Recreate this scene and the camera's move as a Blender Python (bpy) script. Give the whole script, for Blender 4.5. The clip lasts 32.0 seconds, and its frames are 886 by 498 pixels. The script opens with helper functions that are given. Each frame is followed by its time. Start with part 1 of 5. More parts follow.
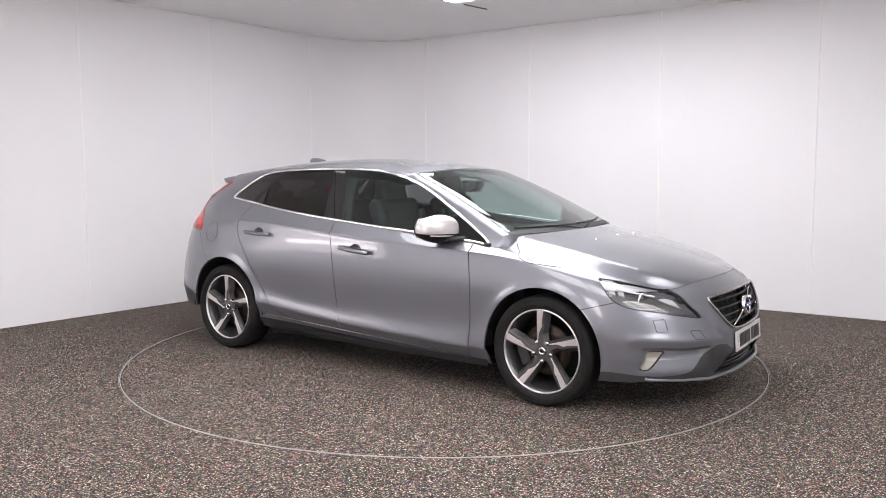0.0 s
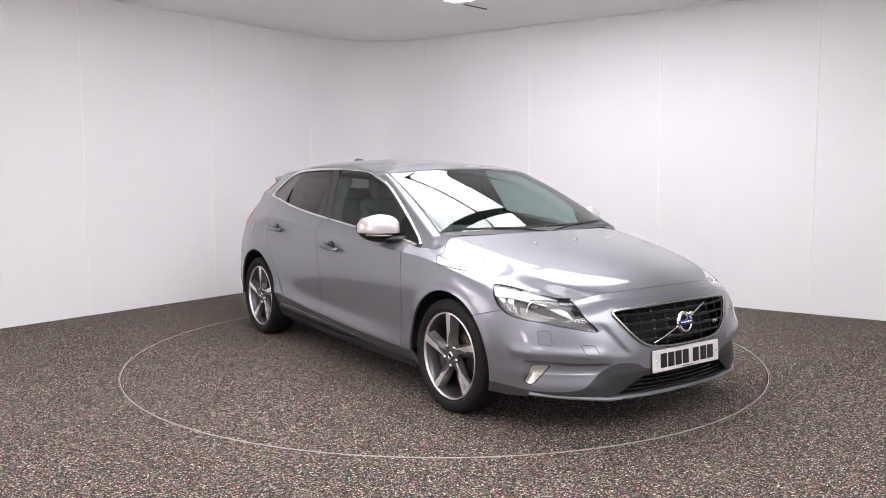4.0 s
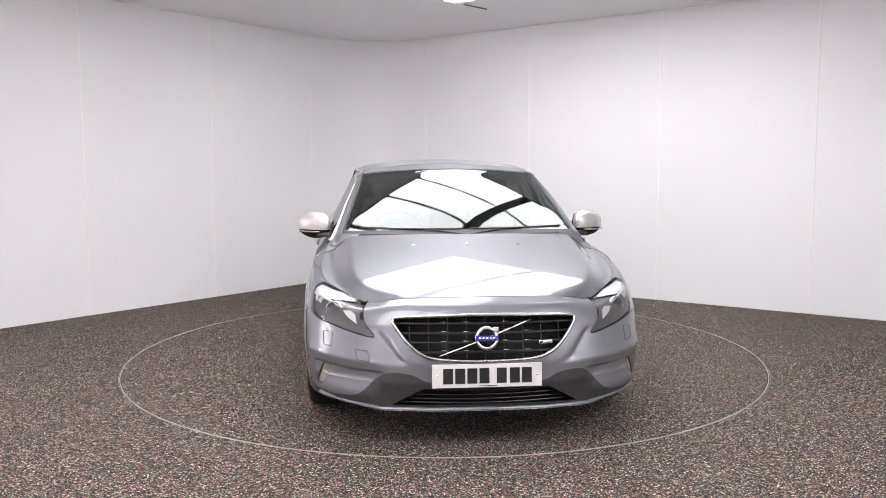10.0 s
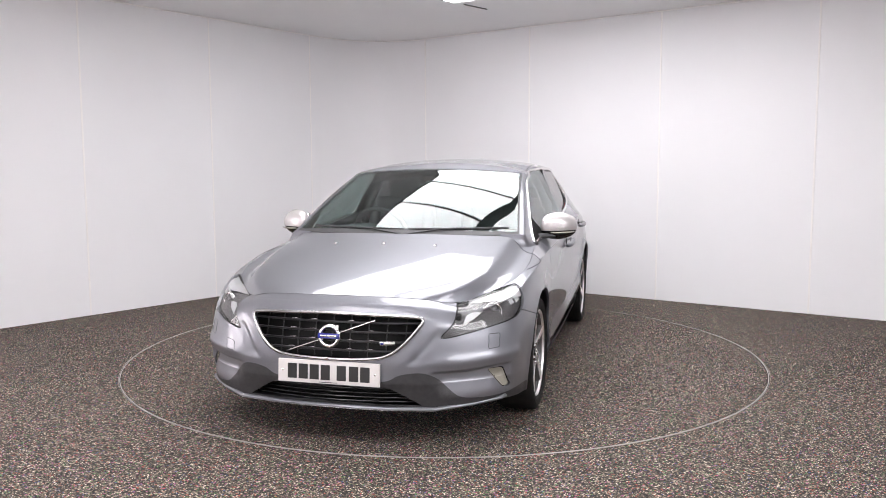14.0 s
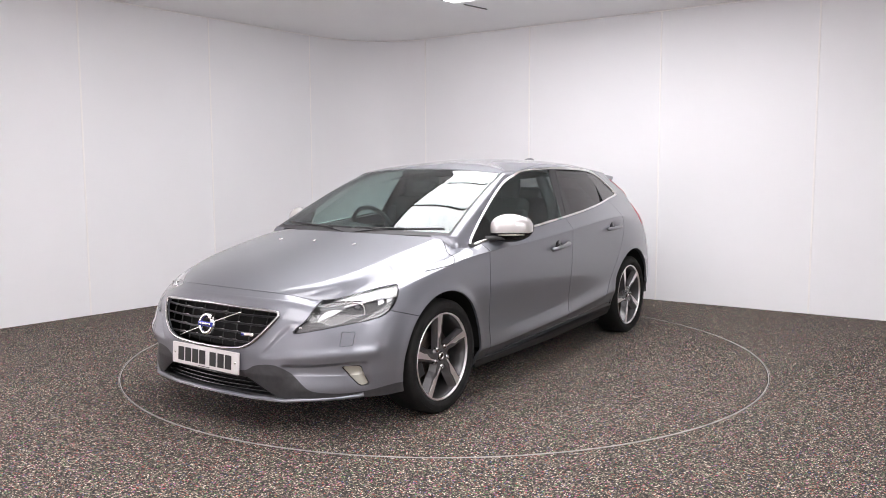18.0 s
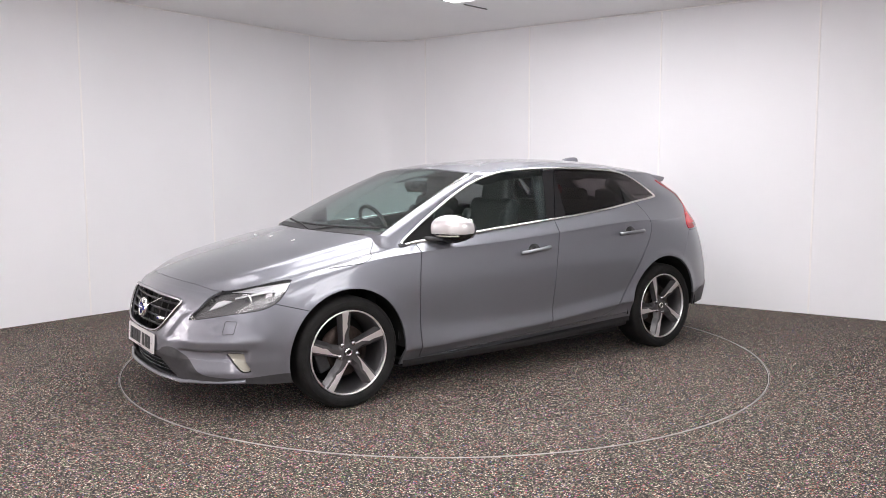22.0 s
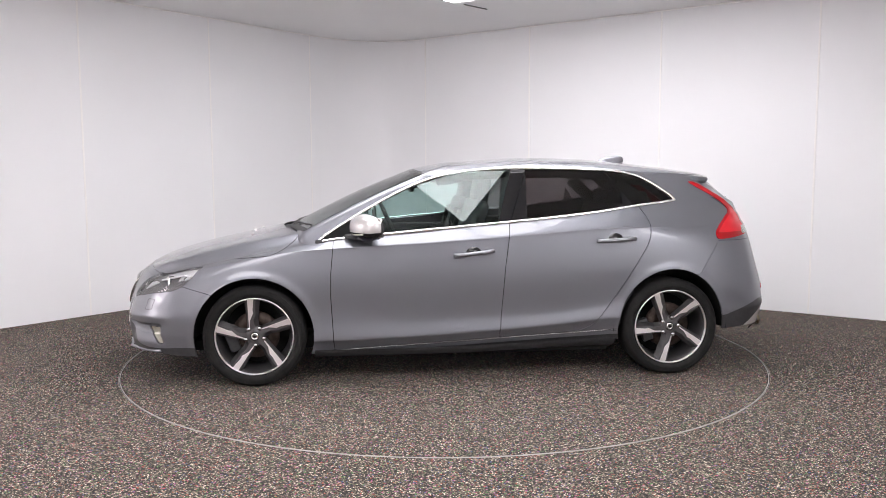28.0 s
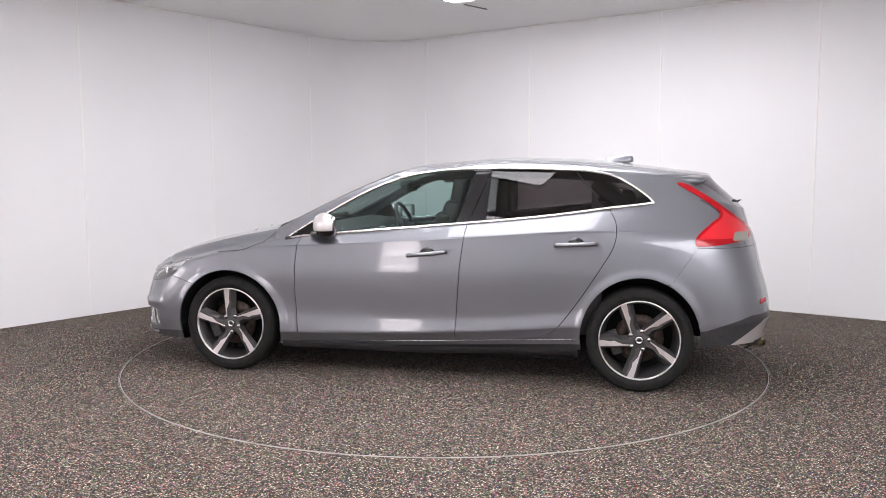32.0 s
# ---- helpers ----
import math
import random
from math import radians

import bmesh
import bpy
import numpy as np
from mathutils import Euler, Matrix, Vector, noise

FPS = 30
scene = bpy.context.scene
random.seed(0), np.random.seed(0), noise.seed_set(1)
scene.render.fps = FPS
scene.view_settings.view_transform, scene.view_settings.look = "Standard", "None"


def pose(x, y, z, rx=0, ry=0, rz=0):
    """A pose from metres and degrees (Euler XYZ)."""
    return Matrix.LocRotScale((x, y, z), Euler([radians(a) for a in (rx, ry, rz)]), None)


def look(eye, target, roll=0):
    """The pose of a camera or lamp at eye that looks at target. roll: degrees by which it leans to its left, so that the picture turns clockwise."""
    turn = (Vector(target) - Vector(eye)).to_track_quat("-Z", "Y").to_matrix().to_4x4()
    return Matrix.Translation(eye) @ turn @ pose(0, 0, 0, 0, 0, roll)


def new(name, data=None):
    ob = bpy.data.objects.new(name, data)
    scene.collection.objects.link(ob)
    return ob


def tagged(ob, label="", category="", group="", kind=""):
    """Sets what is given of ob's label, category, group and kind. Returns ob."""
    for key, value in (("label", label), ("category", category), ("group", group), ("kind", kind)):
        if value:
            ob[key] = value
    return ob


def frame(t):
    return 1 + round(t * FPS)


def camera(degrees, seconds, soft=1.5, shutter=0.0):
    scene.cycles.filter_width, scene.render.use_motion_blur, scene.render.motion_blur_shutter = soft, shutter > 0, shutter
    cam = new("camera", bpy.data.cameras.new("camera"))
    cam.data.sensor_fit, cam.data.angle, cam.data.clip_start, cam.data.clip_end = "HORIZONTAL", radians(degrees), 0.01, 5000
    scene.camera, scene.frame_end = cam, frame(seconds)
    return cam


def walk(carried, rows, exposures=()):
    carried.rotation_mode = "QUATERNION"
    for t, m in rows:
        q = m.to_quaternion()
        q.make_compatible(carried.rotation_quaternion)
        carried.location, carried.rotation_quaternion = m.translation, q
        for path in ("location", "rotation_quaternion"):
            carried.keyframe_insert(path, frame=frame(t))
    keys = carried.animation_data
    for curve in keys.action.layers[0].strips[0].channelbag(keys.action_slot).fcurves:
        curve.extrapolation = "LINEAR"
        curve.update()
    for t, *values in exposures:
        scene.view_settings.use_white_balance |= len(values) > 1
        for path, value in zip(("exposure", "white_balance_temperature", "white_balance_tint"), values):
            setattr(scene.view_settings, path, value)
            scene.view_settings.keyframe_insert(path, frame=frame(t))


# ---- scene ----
from mathutils.bvhtree import BVHTree

# ---- camera: stands still ----
cam = camera(58.257, 32.0, soft=0.9)
EYE = (0.0, -5.808, 1.3234)
VIEW = look(EYE, (-0.00098 * 5.808, 0.0, 1.3234 - 5.808 * math.tan(radians(5.618))), -0.171)
walk(cam, [(0.0, VIEW), (32.0, VIEW)], exposures=[(0.0, 0.0), (32.0, 0.0)])

AXIS = (0.0585, -0.0079)      # turntable axis in the car's own plan
TABLE_R = 2.235
CEIL = 2.9


def heading(t):
    """Heading of the car in degrees, turning steadily clockwise."""
    return -34.957 - 4.9096 * t - 0.011394 * t * t + 0.0003451 * t ** 3


# ---- light: dim grey world behind everything, panels overhead are built below ----
world = bpy.data.worlds.new("world")
scene.world = world
world.use_nodes = True
world.node_tree.nodes["Background"].inputs[0].default_value = (0.5, 0.5, 0.52, 1)
world.node_tree.nodes["Background"].inputs[1].default_value = 0.05


# ---- materials ----
def mat(name, colour, rough=0.5, metal=0.0, **more):
    m = bpy.data.materials.new(name)
    m.use_nodes = True
    b = m.node_tree.nodes["Principled BSDF"]
    b.inputs["Base Color"].default_value = (*colour, 1)
    b.inputs["Roughness"].default_value = rough
    b.inputs["Metallic"].default_value = metal
    for key, value in more.items():
        b.inputs[key.replace("_", " ")].default_value = value
    return m


def nodes_of(m):
    return m.node_tree.nodes, m.node_tree.links, m.node_tree.nodes["Principled BSDF"]


def vary(m, scale, low, high, detail=4.0, bump=0.0, bump_scale=None, rough=None):
    """Mottles the base colour between two tints, with optional relief and roughness spread."""
    n, l, b = nodes_of(m)
    co = n.new("ShaderNodeTexCoord")
    tex = n.new("ShaderNodeTexNoise")
    tex.inputs["Scale"].default_value, tex.inputs["Detail"].default_value = scale, detail
    l.new(co.outputs["Object"], tex.inputs["Vector"])
    ramp = n.new("ShaderNodeValToRGB")
    ramp.color_ramp.elements[0].position, ramp.color_ramp.elements[1].position = 0.3, 0.7
    ramp.color_ramp.elements[0].color, ramp.color_ramp.elements[1].color = (*low, 1), (*high, 1)
    l.new(tex.outputs["Fac"], ramp.inputs["Fac"])
    l.new(ramp.outputs["Color"], b.inputs["Base Color"])
    if rough:
        mr = n.new("ShaderNodeMapRange")
        mr.inputs["To Min"].default_value, mr.inputs["To Max"].default_value = rough
        l.new(tex.outputs["Fac"], mr.inputs["Value"])
        l.new(mr.outputs["Result"], b.inputs["Roughness"])
    if bump:
        t2 = n.new("ShaderNodeTexNoise")
        t2.inputs["Scale"].default_value, t2.inputs["Detail"].default_value = bump_scale or scale * 8, 3.0
        l.new(co.outputs["Object"], t2.inputs["Vector"])
        bp = n.new("ShaderNodeBump")
        bp.inputs["Strength"].default_value, bp.inputs["Distance"].default_value = bump, 0.002
        l.new(t2.outputs["Fac"], bp.inputs["Height"])
        l.new(bp.outputs["Normal"], b.inputs["Normal"])
    return m


def carpet_material():
    """Looped carpet in black, grey and beige flecks with stray coloured ones."""
    m = mat("carpet", (0.1, 0.1, 0.1), 0.95)
    n, l, b = nodes_of(m)
    co = n.new("ShaderNodeTexCoord")
    cell = n.new("ShaderNodeTexVoronoi")
    cell.inputs["Scale"].default_value = 160.0
    cell.inputs["Randomness"].default_value = 1.0
    l.new(co.outputs["Object"], cell.inputs["Vector"])
    sep = n.new("ShaderNodeSeparateColor")
    l.new(cell.outputs["Color"], sep.inputs["Color"])
    ramp = n.new("ShaderNodeValToRGB")
    ramp.color_ramp.interpolation = "CONSTANT"
    stops = [(0.0, (0.006, 0.006, 0.005)), (0.27, (0.024, 0.021, 0.017)), (0.47, (0.062, 0.053, 0.042)),
             (0.63, (0.130, 0.107, 0.080)), (0.75, (0.25, 0.208, 0.160)), (0.85, (0.46, 0.40, 0.325)),
             (0.905, (0.27, 0.06, 0.04)), (0.935, (0.07, 0.18, 0.06)), (0.96, (0.05, 0.07, 0.17)), (0.98, (0.28, 0.07, 0.18))]
    e = ramp.color_ramp.elements
    e[0].position, e[0].color = stops[0][0], (*stops[0][1], 1)
    e[1].position, e[1].color = stops[1][0], (*stops[1][1], 1)
    for pos, col in stops[2:]:
        k = e.new(pos)
        k.color = (*col, 1)
    l.new(sep.outputs["Red"], ramp.inputs["Fac"])
    broad = n.new("ShaderNodeTexNoise")
    broad.inputs["Scale"].default_value, broad.inputs["Detail"].default_value = 1.4, 3.0
    l.new(co.outputs["Object"], broad.inputs["Vector"])
    mix = n.new("ShaderNodeMix")
    mix.data_type, mix.blend_type = "RGBA", "MULTIPLY"
    mr = n.new("ShaderNodeMapRange")
    mr.inputs["To Min"].default_value, mr.inputs["To Max"].default_value = 1.35, 1.75
    l.new(broad.outputs["Fac"], mr.inputs["Value"])
    mix.inputs["Factor"].default_value = 1.0
    # shade between the yarn loops put into the colour: pale centres, dark gaps
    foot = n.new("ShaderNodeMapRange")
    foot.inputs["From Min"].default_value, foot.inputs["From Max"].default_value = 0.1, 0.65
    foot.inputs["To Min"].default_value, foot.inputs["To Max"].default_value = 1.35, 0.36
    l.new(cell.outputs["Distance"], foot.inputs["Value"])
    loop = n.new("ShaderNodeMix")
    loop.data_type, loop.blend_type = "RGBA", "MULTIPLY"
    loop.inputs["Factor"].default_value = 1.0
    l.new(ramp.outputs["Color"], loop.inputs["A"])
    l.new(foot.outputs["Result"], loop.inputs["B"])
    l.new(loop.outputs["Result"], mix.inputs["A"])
    l.new(mr.outputs["Result"], mix.inputs["B"])
    l.new(mix.outputs["Result"], b.inputs["Base Color"])
    bp = n.new("ShaderNodeBump")
    bp.inputs["Strength"].default_value, bp.inputs["Distance"].default_value = 0.6, 0.004
    bp.invert = True
    l.new(cell.outputs["Distance"], bp.inputs["Height"])
    l.new(bp.outputs["Normal"], b.inputs["Normal"])
    return m


def paint_material(name, base, flake, metal=0.75, rough=0.32):
    """Metallic car paint under clear lacquer, with fine flakes and faint orange peel."""
    m = mat(name, base, rough, metal, Coat_Weight=1.0, Coat_Roughness=0.03, Coat_IOR=1.5)
    n, l, b = nodes_of(m)
    co = n.new("ShaderNodeTexCoord")
    fl = n.new("ShaderNodeTexVoronoi")
    fl.inputs["Scale"].default_value = 2600.0
    l.new(co.outputs["Object"], fl.inputs["Vector"])
    sep = n.new("ShaderNodeSeparateColor")
    l.new(fl.outputs["Color"], sep.inputs["Color"])
    mix = n.new("ShaderNodeMix")
    mix.data_type = "RGBA"
    mix.inputs["A"].default_value, mix.inputs["B"].default_value = (*base, 1), (*flake, 1)
    l.new(sep.outputs["Red"], mix.inputs["Factor"])
    l.new(mix.outputs["Result"], b.inputs["Base Color"])
    peel = n.new("ShaderNodeTexNoise")
    peel.inputs["Scale"].default_value, peel.inputs["Detail"].default_value = 130.0, 1.0
    l.new(co.outputs["Object"], peel.inputs["Vector"])
    bp = n.new("ShaderNodeBump")
    bp.inputs["Strength"].default_value, bp.inputs["Distance"].default_value = 0.02, 0.001
    l.new(peel.outputs["Fac"], bp.inputs["Height"])
    l.new(bp.outputs["Normal"], b.inputs["Coat Normal"])
    return m


def glass_material(name, tint, rough=0.0):
    m = bpy.data.materials.new(name)
    m.use_nodes = True
    n, l = m.node_tree.nodes, m.node_tree.links
    n.remove(n["Principled BSDF"])
    tr = n.new("ShaderNodeBsdfTransparent")
    tr.inputs["Color"].default_value = (*tint, 1)
    gl = n.new("ShaderNodeBsdfGlossy")
    gl.inputs["Roughness"].default_value = rough
    lw = n.new("ShaderNodeLayerWeight")
    pw = n.new("ShaderNodeMath")
    pw.operation, pw.inputs[1].default_value = "POWER", 4.2
    l.new(lw.outputs["Facing"], pw.inputs[0])
    mr = n.new("ShaderNodeMapRange")
    mr.inputs["To Min"].default_value, mr.inputs["To Max"].default_value = 0.045, 0.95
    l.new(pw.outputs["Value"], mr.inputs["Value"])
    lw.inputs["Blend"].default_value = 0.5
    mx = n.new("ShaderNodeMixShader")
    l.new(mr.outputs["Result"], mx.inputs["Fac"])
    l.new(tr.outputs["BSDF"], mx.inputs[1])
    l.new(gl.outputs["BSDF"], mx.inputs[2])
    l.new(mx.outputs["Shader"], n["Material Output"].inputs["Surface"])
    return m


def glow_material(name, colour, strength):
    m = mat(name, (0.8, 0.8, 0.8), 0.5)
    b = m.node_tree.nodes["Principled BSDF"]
    b.inputs["Emission Color"].default_value = (*colour, 1)
    b.inputs["Emission Strength"].default_value = strength
    return m


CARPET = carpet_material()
WALL = vary(mat("wall_paint", (0.80, 0.78, 0.79), 0.45), 0.7, (0.822, 0.822, 0.836), (0.86, 0.858, 0.872), bump=0.05, bump_scale=60)
TRIM = vary(mat("wall_trim", (0.78, 0.76, 0.75), 0.5), 3.0, (0.90, 0.885, 0.87), (0.93, 0.915, 0.90))
CEILING = vary(mat("ceiling_paint", (0.75, 0.75, 0.75), 0.7), 1.0, (0.87, 0.87, 0.875), (0.90, 0.90, 0.90), bump=0.06, bump_scale=50)
PANEL_GLOW = glow_material("light_panel", (0.985, 0.958, 0.99), 7.8)
# next two: glow of unseen fill banks added on the camera's side
FILL_GLOW = glow_material("added_fill_panel", (1.0, 0.955, 0.98), 6.6)
SIDE_FILL_GLOW = glow_material("added_side_fill_panel", (0.985, 0.96, 0.99), 9.0)
BOARD_GLOW_DIM = glow_material("dim_lit_board", (1.0, 0.90, 0.94), 3.7)
BOARD_GLOW = glow_material("lit_board", (1.0, 0.90, 0.93), 8.5)
TUBE_GLOW = glow_material("tube_light", (1.0, 0.93, 0.95), 14.0)
PANEL_FRAME = mat("light_frame", (0.06, 0.06, 0.06), 0.6)
PAINT = paint_material("car_paint", (0.154, 0.160, 0.182), (0.207, 0.214, 0.238), 0.65, 0.42)
SILVER = paint_material("silver_paint", (0.50, 0.48, 0.475), (0.66, 0.635, 0.63), 0.6, 0.38)
BLACK_GLOSS = mat("black_gloss", (0.006, 0.006, 0.007), 0.15, 0, Coat_Weight=0.2, Coat_Roughness=0.05)
BLACK_MATTE = mat("black_matte", (0.007, 0.007, 0.007), 0.8, 0, Specular_IOR_Level=0.12)
BLACK_PLASTIC = vary(mat("black_plastic", (0.02, 0.02, 0.021), 0.55), 40, (0.017, 0.017, 0.018), (0.028, 0.028, 0.03), bump=0.15, bump_scale=700)
GREY_PLASTIC = vary(mat("grey_plastic", (0.05, 0.05, 0.052), 0.5), 40, (0.024, 0.024, 0.026), (0.036, 0.036, 0.038), bump=0.15, bump_scale=700)
GRILLE_BLACK = mat("grille_black", (0.006, 0.006, 0.007), 0.3)
DARK = mat("dark_void", (0.006, 0.006, 0.006), 0.9)
CHROME = mat("satin_chrome", (0.78, 0.77, 0.76), 0.14, 1.0)
GRILLE_CHROME = mat("grille_chrome", (0.40, 0.395, 0.395), 0.25, 1.0)
RING = vary(mat("rim_metal", (0.5, 0.49, 0.47), 0.5), 6.0, (0.20, 0.195, 0.185), (0.36, 0.345, 0.33))
ALLOY = mat("machined_alloy", (0.90, 0.87, 0.87), 0.34, 1.0)
ALLOY_GREY = mat("grey_alloy_paint", (0.10, 0.097, 0.10), 0.40, 0.7, Coat_Weight=0.5)
RUBBER = vary(mat("tyre_rubber", (0.01, 0.01, 0.01), 0.7, 0, Specular_IOR_Level=0.25), 25, (0.007, 0.007, 0.007), (0.013, 0.0125, 0.012), bump=0.2, bump_scale=300)
GLASS_CLEAR = glass_material("clear_glass", (0.80, 0.885, 0.87))
GLASS_SCREEN = glass_material("screen_glass", (0.80, 0.87, 0.855))
GLASS_DARK = glass_material("privacy_glass", (0.52, 0.50, 0.505))
LENS = glass_material("lamp_lens", (0.92, 0.93, 0.93))
RED_LENS = mat("red_lens", (0.36, 0.005, 0.010), 0.15, 0, Specular_IOR_Level=0.3, Coat_Weight=0.3, Coat_Roughness=0.03)
RED_CORE = mat("red_lamp_core", (0.62, 0.02, 0.03), 0.2, 0, Specular_IOR_Level=0.3, Coat_Weight=0.4, Coat_Roughness=0.03)
CABIN = vary(mat("cabin_trim", (0.02, 0.02, 0.022), 0.7), 30, (0.016, 0.016, 0.018), (0.028, 0.028, 0.03), bump=0.2, bump_scale=300)
SEAT = vary(mat("seat_leather", (0.02, 0.02, 0.021), 0.5), 18, (0.009, 0.009, 0.010), (0.016, 0.016, 0.017), bump=0.04, bump_scale=200)
PLATE_WHITE = mat("plate_white", (0.62, 0.60, 0.59), 0.3)
INK = mat("plate_ink", (0.01, 0.01, 0.01), 0.4)
BLUE = mat("badge_blue", (0.03, 0.04, 0.28), 0.25, 0, Coat_Weight=0.5)
RUST = vary(mat("brake_disc", (0.22, 0.15, 0.11), 0.5, 0.7), 30, (0.022, 0.014, 0.011), (0.065, 0.048, 0.04))
BRASS = mat("exhaust_tip", (0.42, 0.36, 0.26), 0.25, 1.0)
FOG_LENS = mat("fog_reflector", (0.32, 0.31, 0.26), 0.25, 0.3, Coat_Weight=1.0)
LAMP_BLACK = mat("lamp_bezel", (0.105, 0.103, 0.106), 0.38, 0.5)
PROJECTOR = mat("projector_glass", (0.07, 0.07, 0.075), 0.12, 0.3)
HANDLE = mat("handle_metal", (0.17, 0.175, 0.19), 0.35, 0.8, Coat_Weight=0.6)
SILVER_PLASTIC = mat("lamp_reflector", (0.78, 0.78, 0.80), 0.35, 0.7)


# ---- mesh helpers ----
def link(name, bm, material, parent=None, label="", smooth=True):
    for e in bm.edges:
        if e.is_boundary:
            e.smooth = False
    me = bpy.data.meshes.new(name)
    bm.to_mesh(me)
    bm.free()
    me.materials.append(material)
    if smooth:
        me.shade_smooth()
    ob = new(name, me)
    if parent:
        ob.parent = parent
    if label:
        ob["label"] = label
    return ob


def part(name, bm, material, parent, label="", smooth=True):
    return link(name, bm, material, parent, label, smooth)


def thicken(ob, depth, offset=-1.0):
    mod = ob.modifiers.new("thickness", "SOLIDIFY")
    mod.thickness, mod.offset = depth, offset
    return ob


def box(x0, x1, y0, y1, z0, z1, bevel=0.0, segs=2):
    bm = bmesh.new()
    bmesh.ops.create_cube(bm, size=1.0)
    for v in bm.verts:
        v.co = ((x0 + x1) / 2 + v.co.x * (x1 - x0), (y0 + y1) / 2 + v.co.y * (y1 - y0), (z0 + z1) / 2 + v.co.z * (z1 - z0))
    if bevel:
        bmesh.ops.bevel(bm, geom=bm.edges[:], offset=bevel, segments=segs, affect="EDGES", profile=0.6)
    return bm


def moved(bm, m):
    bmesh.ops.transform(bm, matrix=m, verts=bm.verts)
    return bm


def merged(*bms):
    out = bmesh.new()
    for b in bms:
        me = bpy.data.meshes.new("tmp")
        b.to_mesh(me)
        b.free()
        out.from_mesh(me)
        bpy.data.meshes.remove(me)
    return out


def flipped(bm):
    """A mirror copy across the car's centre plane."""
    out = bm.copy()
    for v in out.verts:
        v.co.y = -v.co.y
    bmesh.ops.reverse_faces(out, faces=out.faces)
    return out


def both(bm):
    """The left half and its mirror copy, welded at the centre."""
    out = merged(bm.copy(), flipped(bm))
    bm.free()
    bmesh.ops.remove_doubles(out, verts=[v for v in out.verts if abs(v.co.y) < 0.002], dist=0.0015)
    return out


def spin(profile, steps=48, axis="y", close=True):
    """A turned body: profile of (radius, along) pairs about the y axis."""
    bm = bmesh.new()
    rings = []
    for k in range(steps):
        a = 2 * math.pi * k / steps
        rings.append([bm.verts.new((r * math.cos(a), h, r * math.sin(a))) for r, h in profile])
    for k in range(steps):
        a, b = rings[k], rings[(k + 1) % steps]
        for j in range(len(profile) - 1):
            bm.faces.new((a[j], a[j + 1], b[j + 1], b[j]))
    bmesh.ops.remove_doubles(bm, verts=bm.verts, dist=1e-5)
    bmesh.ops.recalc_face_normals(bm, faces=bm.faces)
    return bm


def tube(points, radius, closed=False, sides=8, flat=1.0):
    """A round bar along points."""
    pts = [Vector(p) for p in points]
    bm = bmesh.new()
    rings = []
    n = len(pts)
    up0 = Vector((0.13, 0.21, 0.97))
    for k, p in enumerate(pts):
        a = pts[(k - 1) % n] if closed or k else p
        b = pts[(k + 1) % n] if closed or k < n - 1 else p
        d = (b - a).normalized()
        s = d.cross(up0).normalized()
        u = s.cross(d)
        rings.append([bm.verts.new(p + radius * (math.cos(2 * math.pi * j / sides) * s + flat * math.sin(2 * math.pi * j / sides) * u)) for j in range(sides)])
    for k in range(n if closed else n - 1):
        a, b = rings[k], rings[(k + 1) % n]
        for j in range(sides):
            bm.faces.new((a[j], a[(j + 1) % sides], b[(j + 1) % sides], b[j]))
    if not closed:
        bm.faces.new(rings[0][::-1])
        bm.faces.new(rings[-1])
    bmesh.ops.recalc_face_normals(bm, faces=bm.faces)
    return bm


def curve(points, n=64, closed=False):
    """A smooth line (Catmull-Rom) through points, as n points."""
    p = np.array(points, float)
    m = len(p)
    out = []
    spans = m if closed else m - 1
    for k in range(n):
        s = spans * k / (n if closed else n - 1)
        i = min(int(s), spans - 1)
        u = s - i
        ids = [(i - 1), i, i + 1, i + 2]
        q = [p[j % m] if closed else p[min(max(j, 0), m - 1)] for j in ids]
        out.append(0.5 * ((2 * q[1]) + (-q[0] + q[2]) * u + (2 * q[0] - 5 * q[1] + 4 * q[2] - q[3]) * u ** 2 + (-q[0] + 3 * q[1] - 3 * q[2] + q[3]) * u ** 3))
    return np.array(out)


def sheet(g):
    bm = bmesh.new()
    nv, nu = g.shape[:2]
    vs = [[bm.verts.new(g[j, i]) for i in range(nu)] for j in range(nv)]
    for j in range(nv - 1):
        for i in range(nu - 1):
            bm.faces.new((vs[j][i], vs[j][i + 1], vs[j + 1][i + 1], vs[j + 1][i]))
    return bm


def towards(points, line):
    """From each point to the nearest place on a line of points."""
    a, b = line[:-1], line[1:]
    e = b - a
    out = []
    for p in points:
        t = np.clip(((p - a) * e).sum(1) / np.maximum((e * e).sum(1), 1e-12), 0, 1)
        q = a + t[:, None] * e
        out.append(q[np.argmin(((q - p) ** 2).sum(1))] - p)
    return np.array(out)


def ghosted(c, ends):
    """Control net with one more row at each end of its first axis: mirrored across the centre plane or run straight on."""
    flip = np.array((1, -1, 1))
    a = c[1] * flip if ends[0] == "mirror" else 2 * c[0] - c[1]
    b = c[-2] * flip if ends[1] == "mirror" else 2 * c[-1] - c[-2]
    return np.concatenate([a[None], c, b[None]])


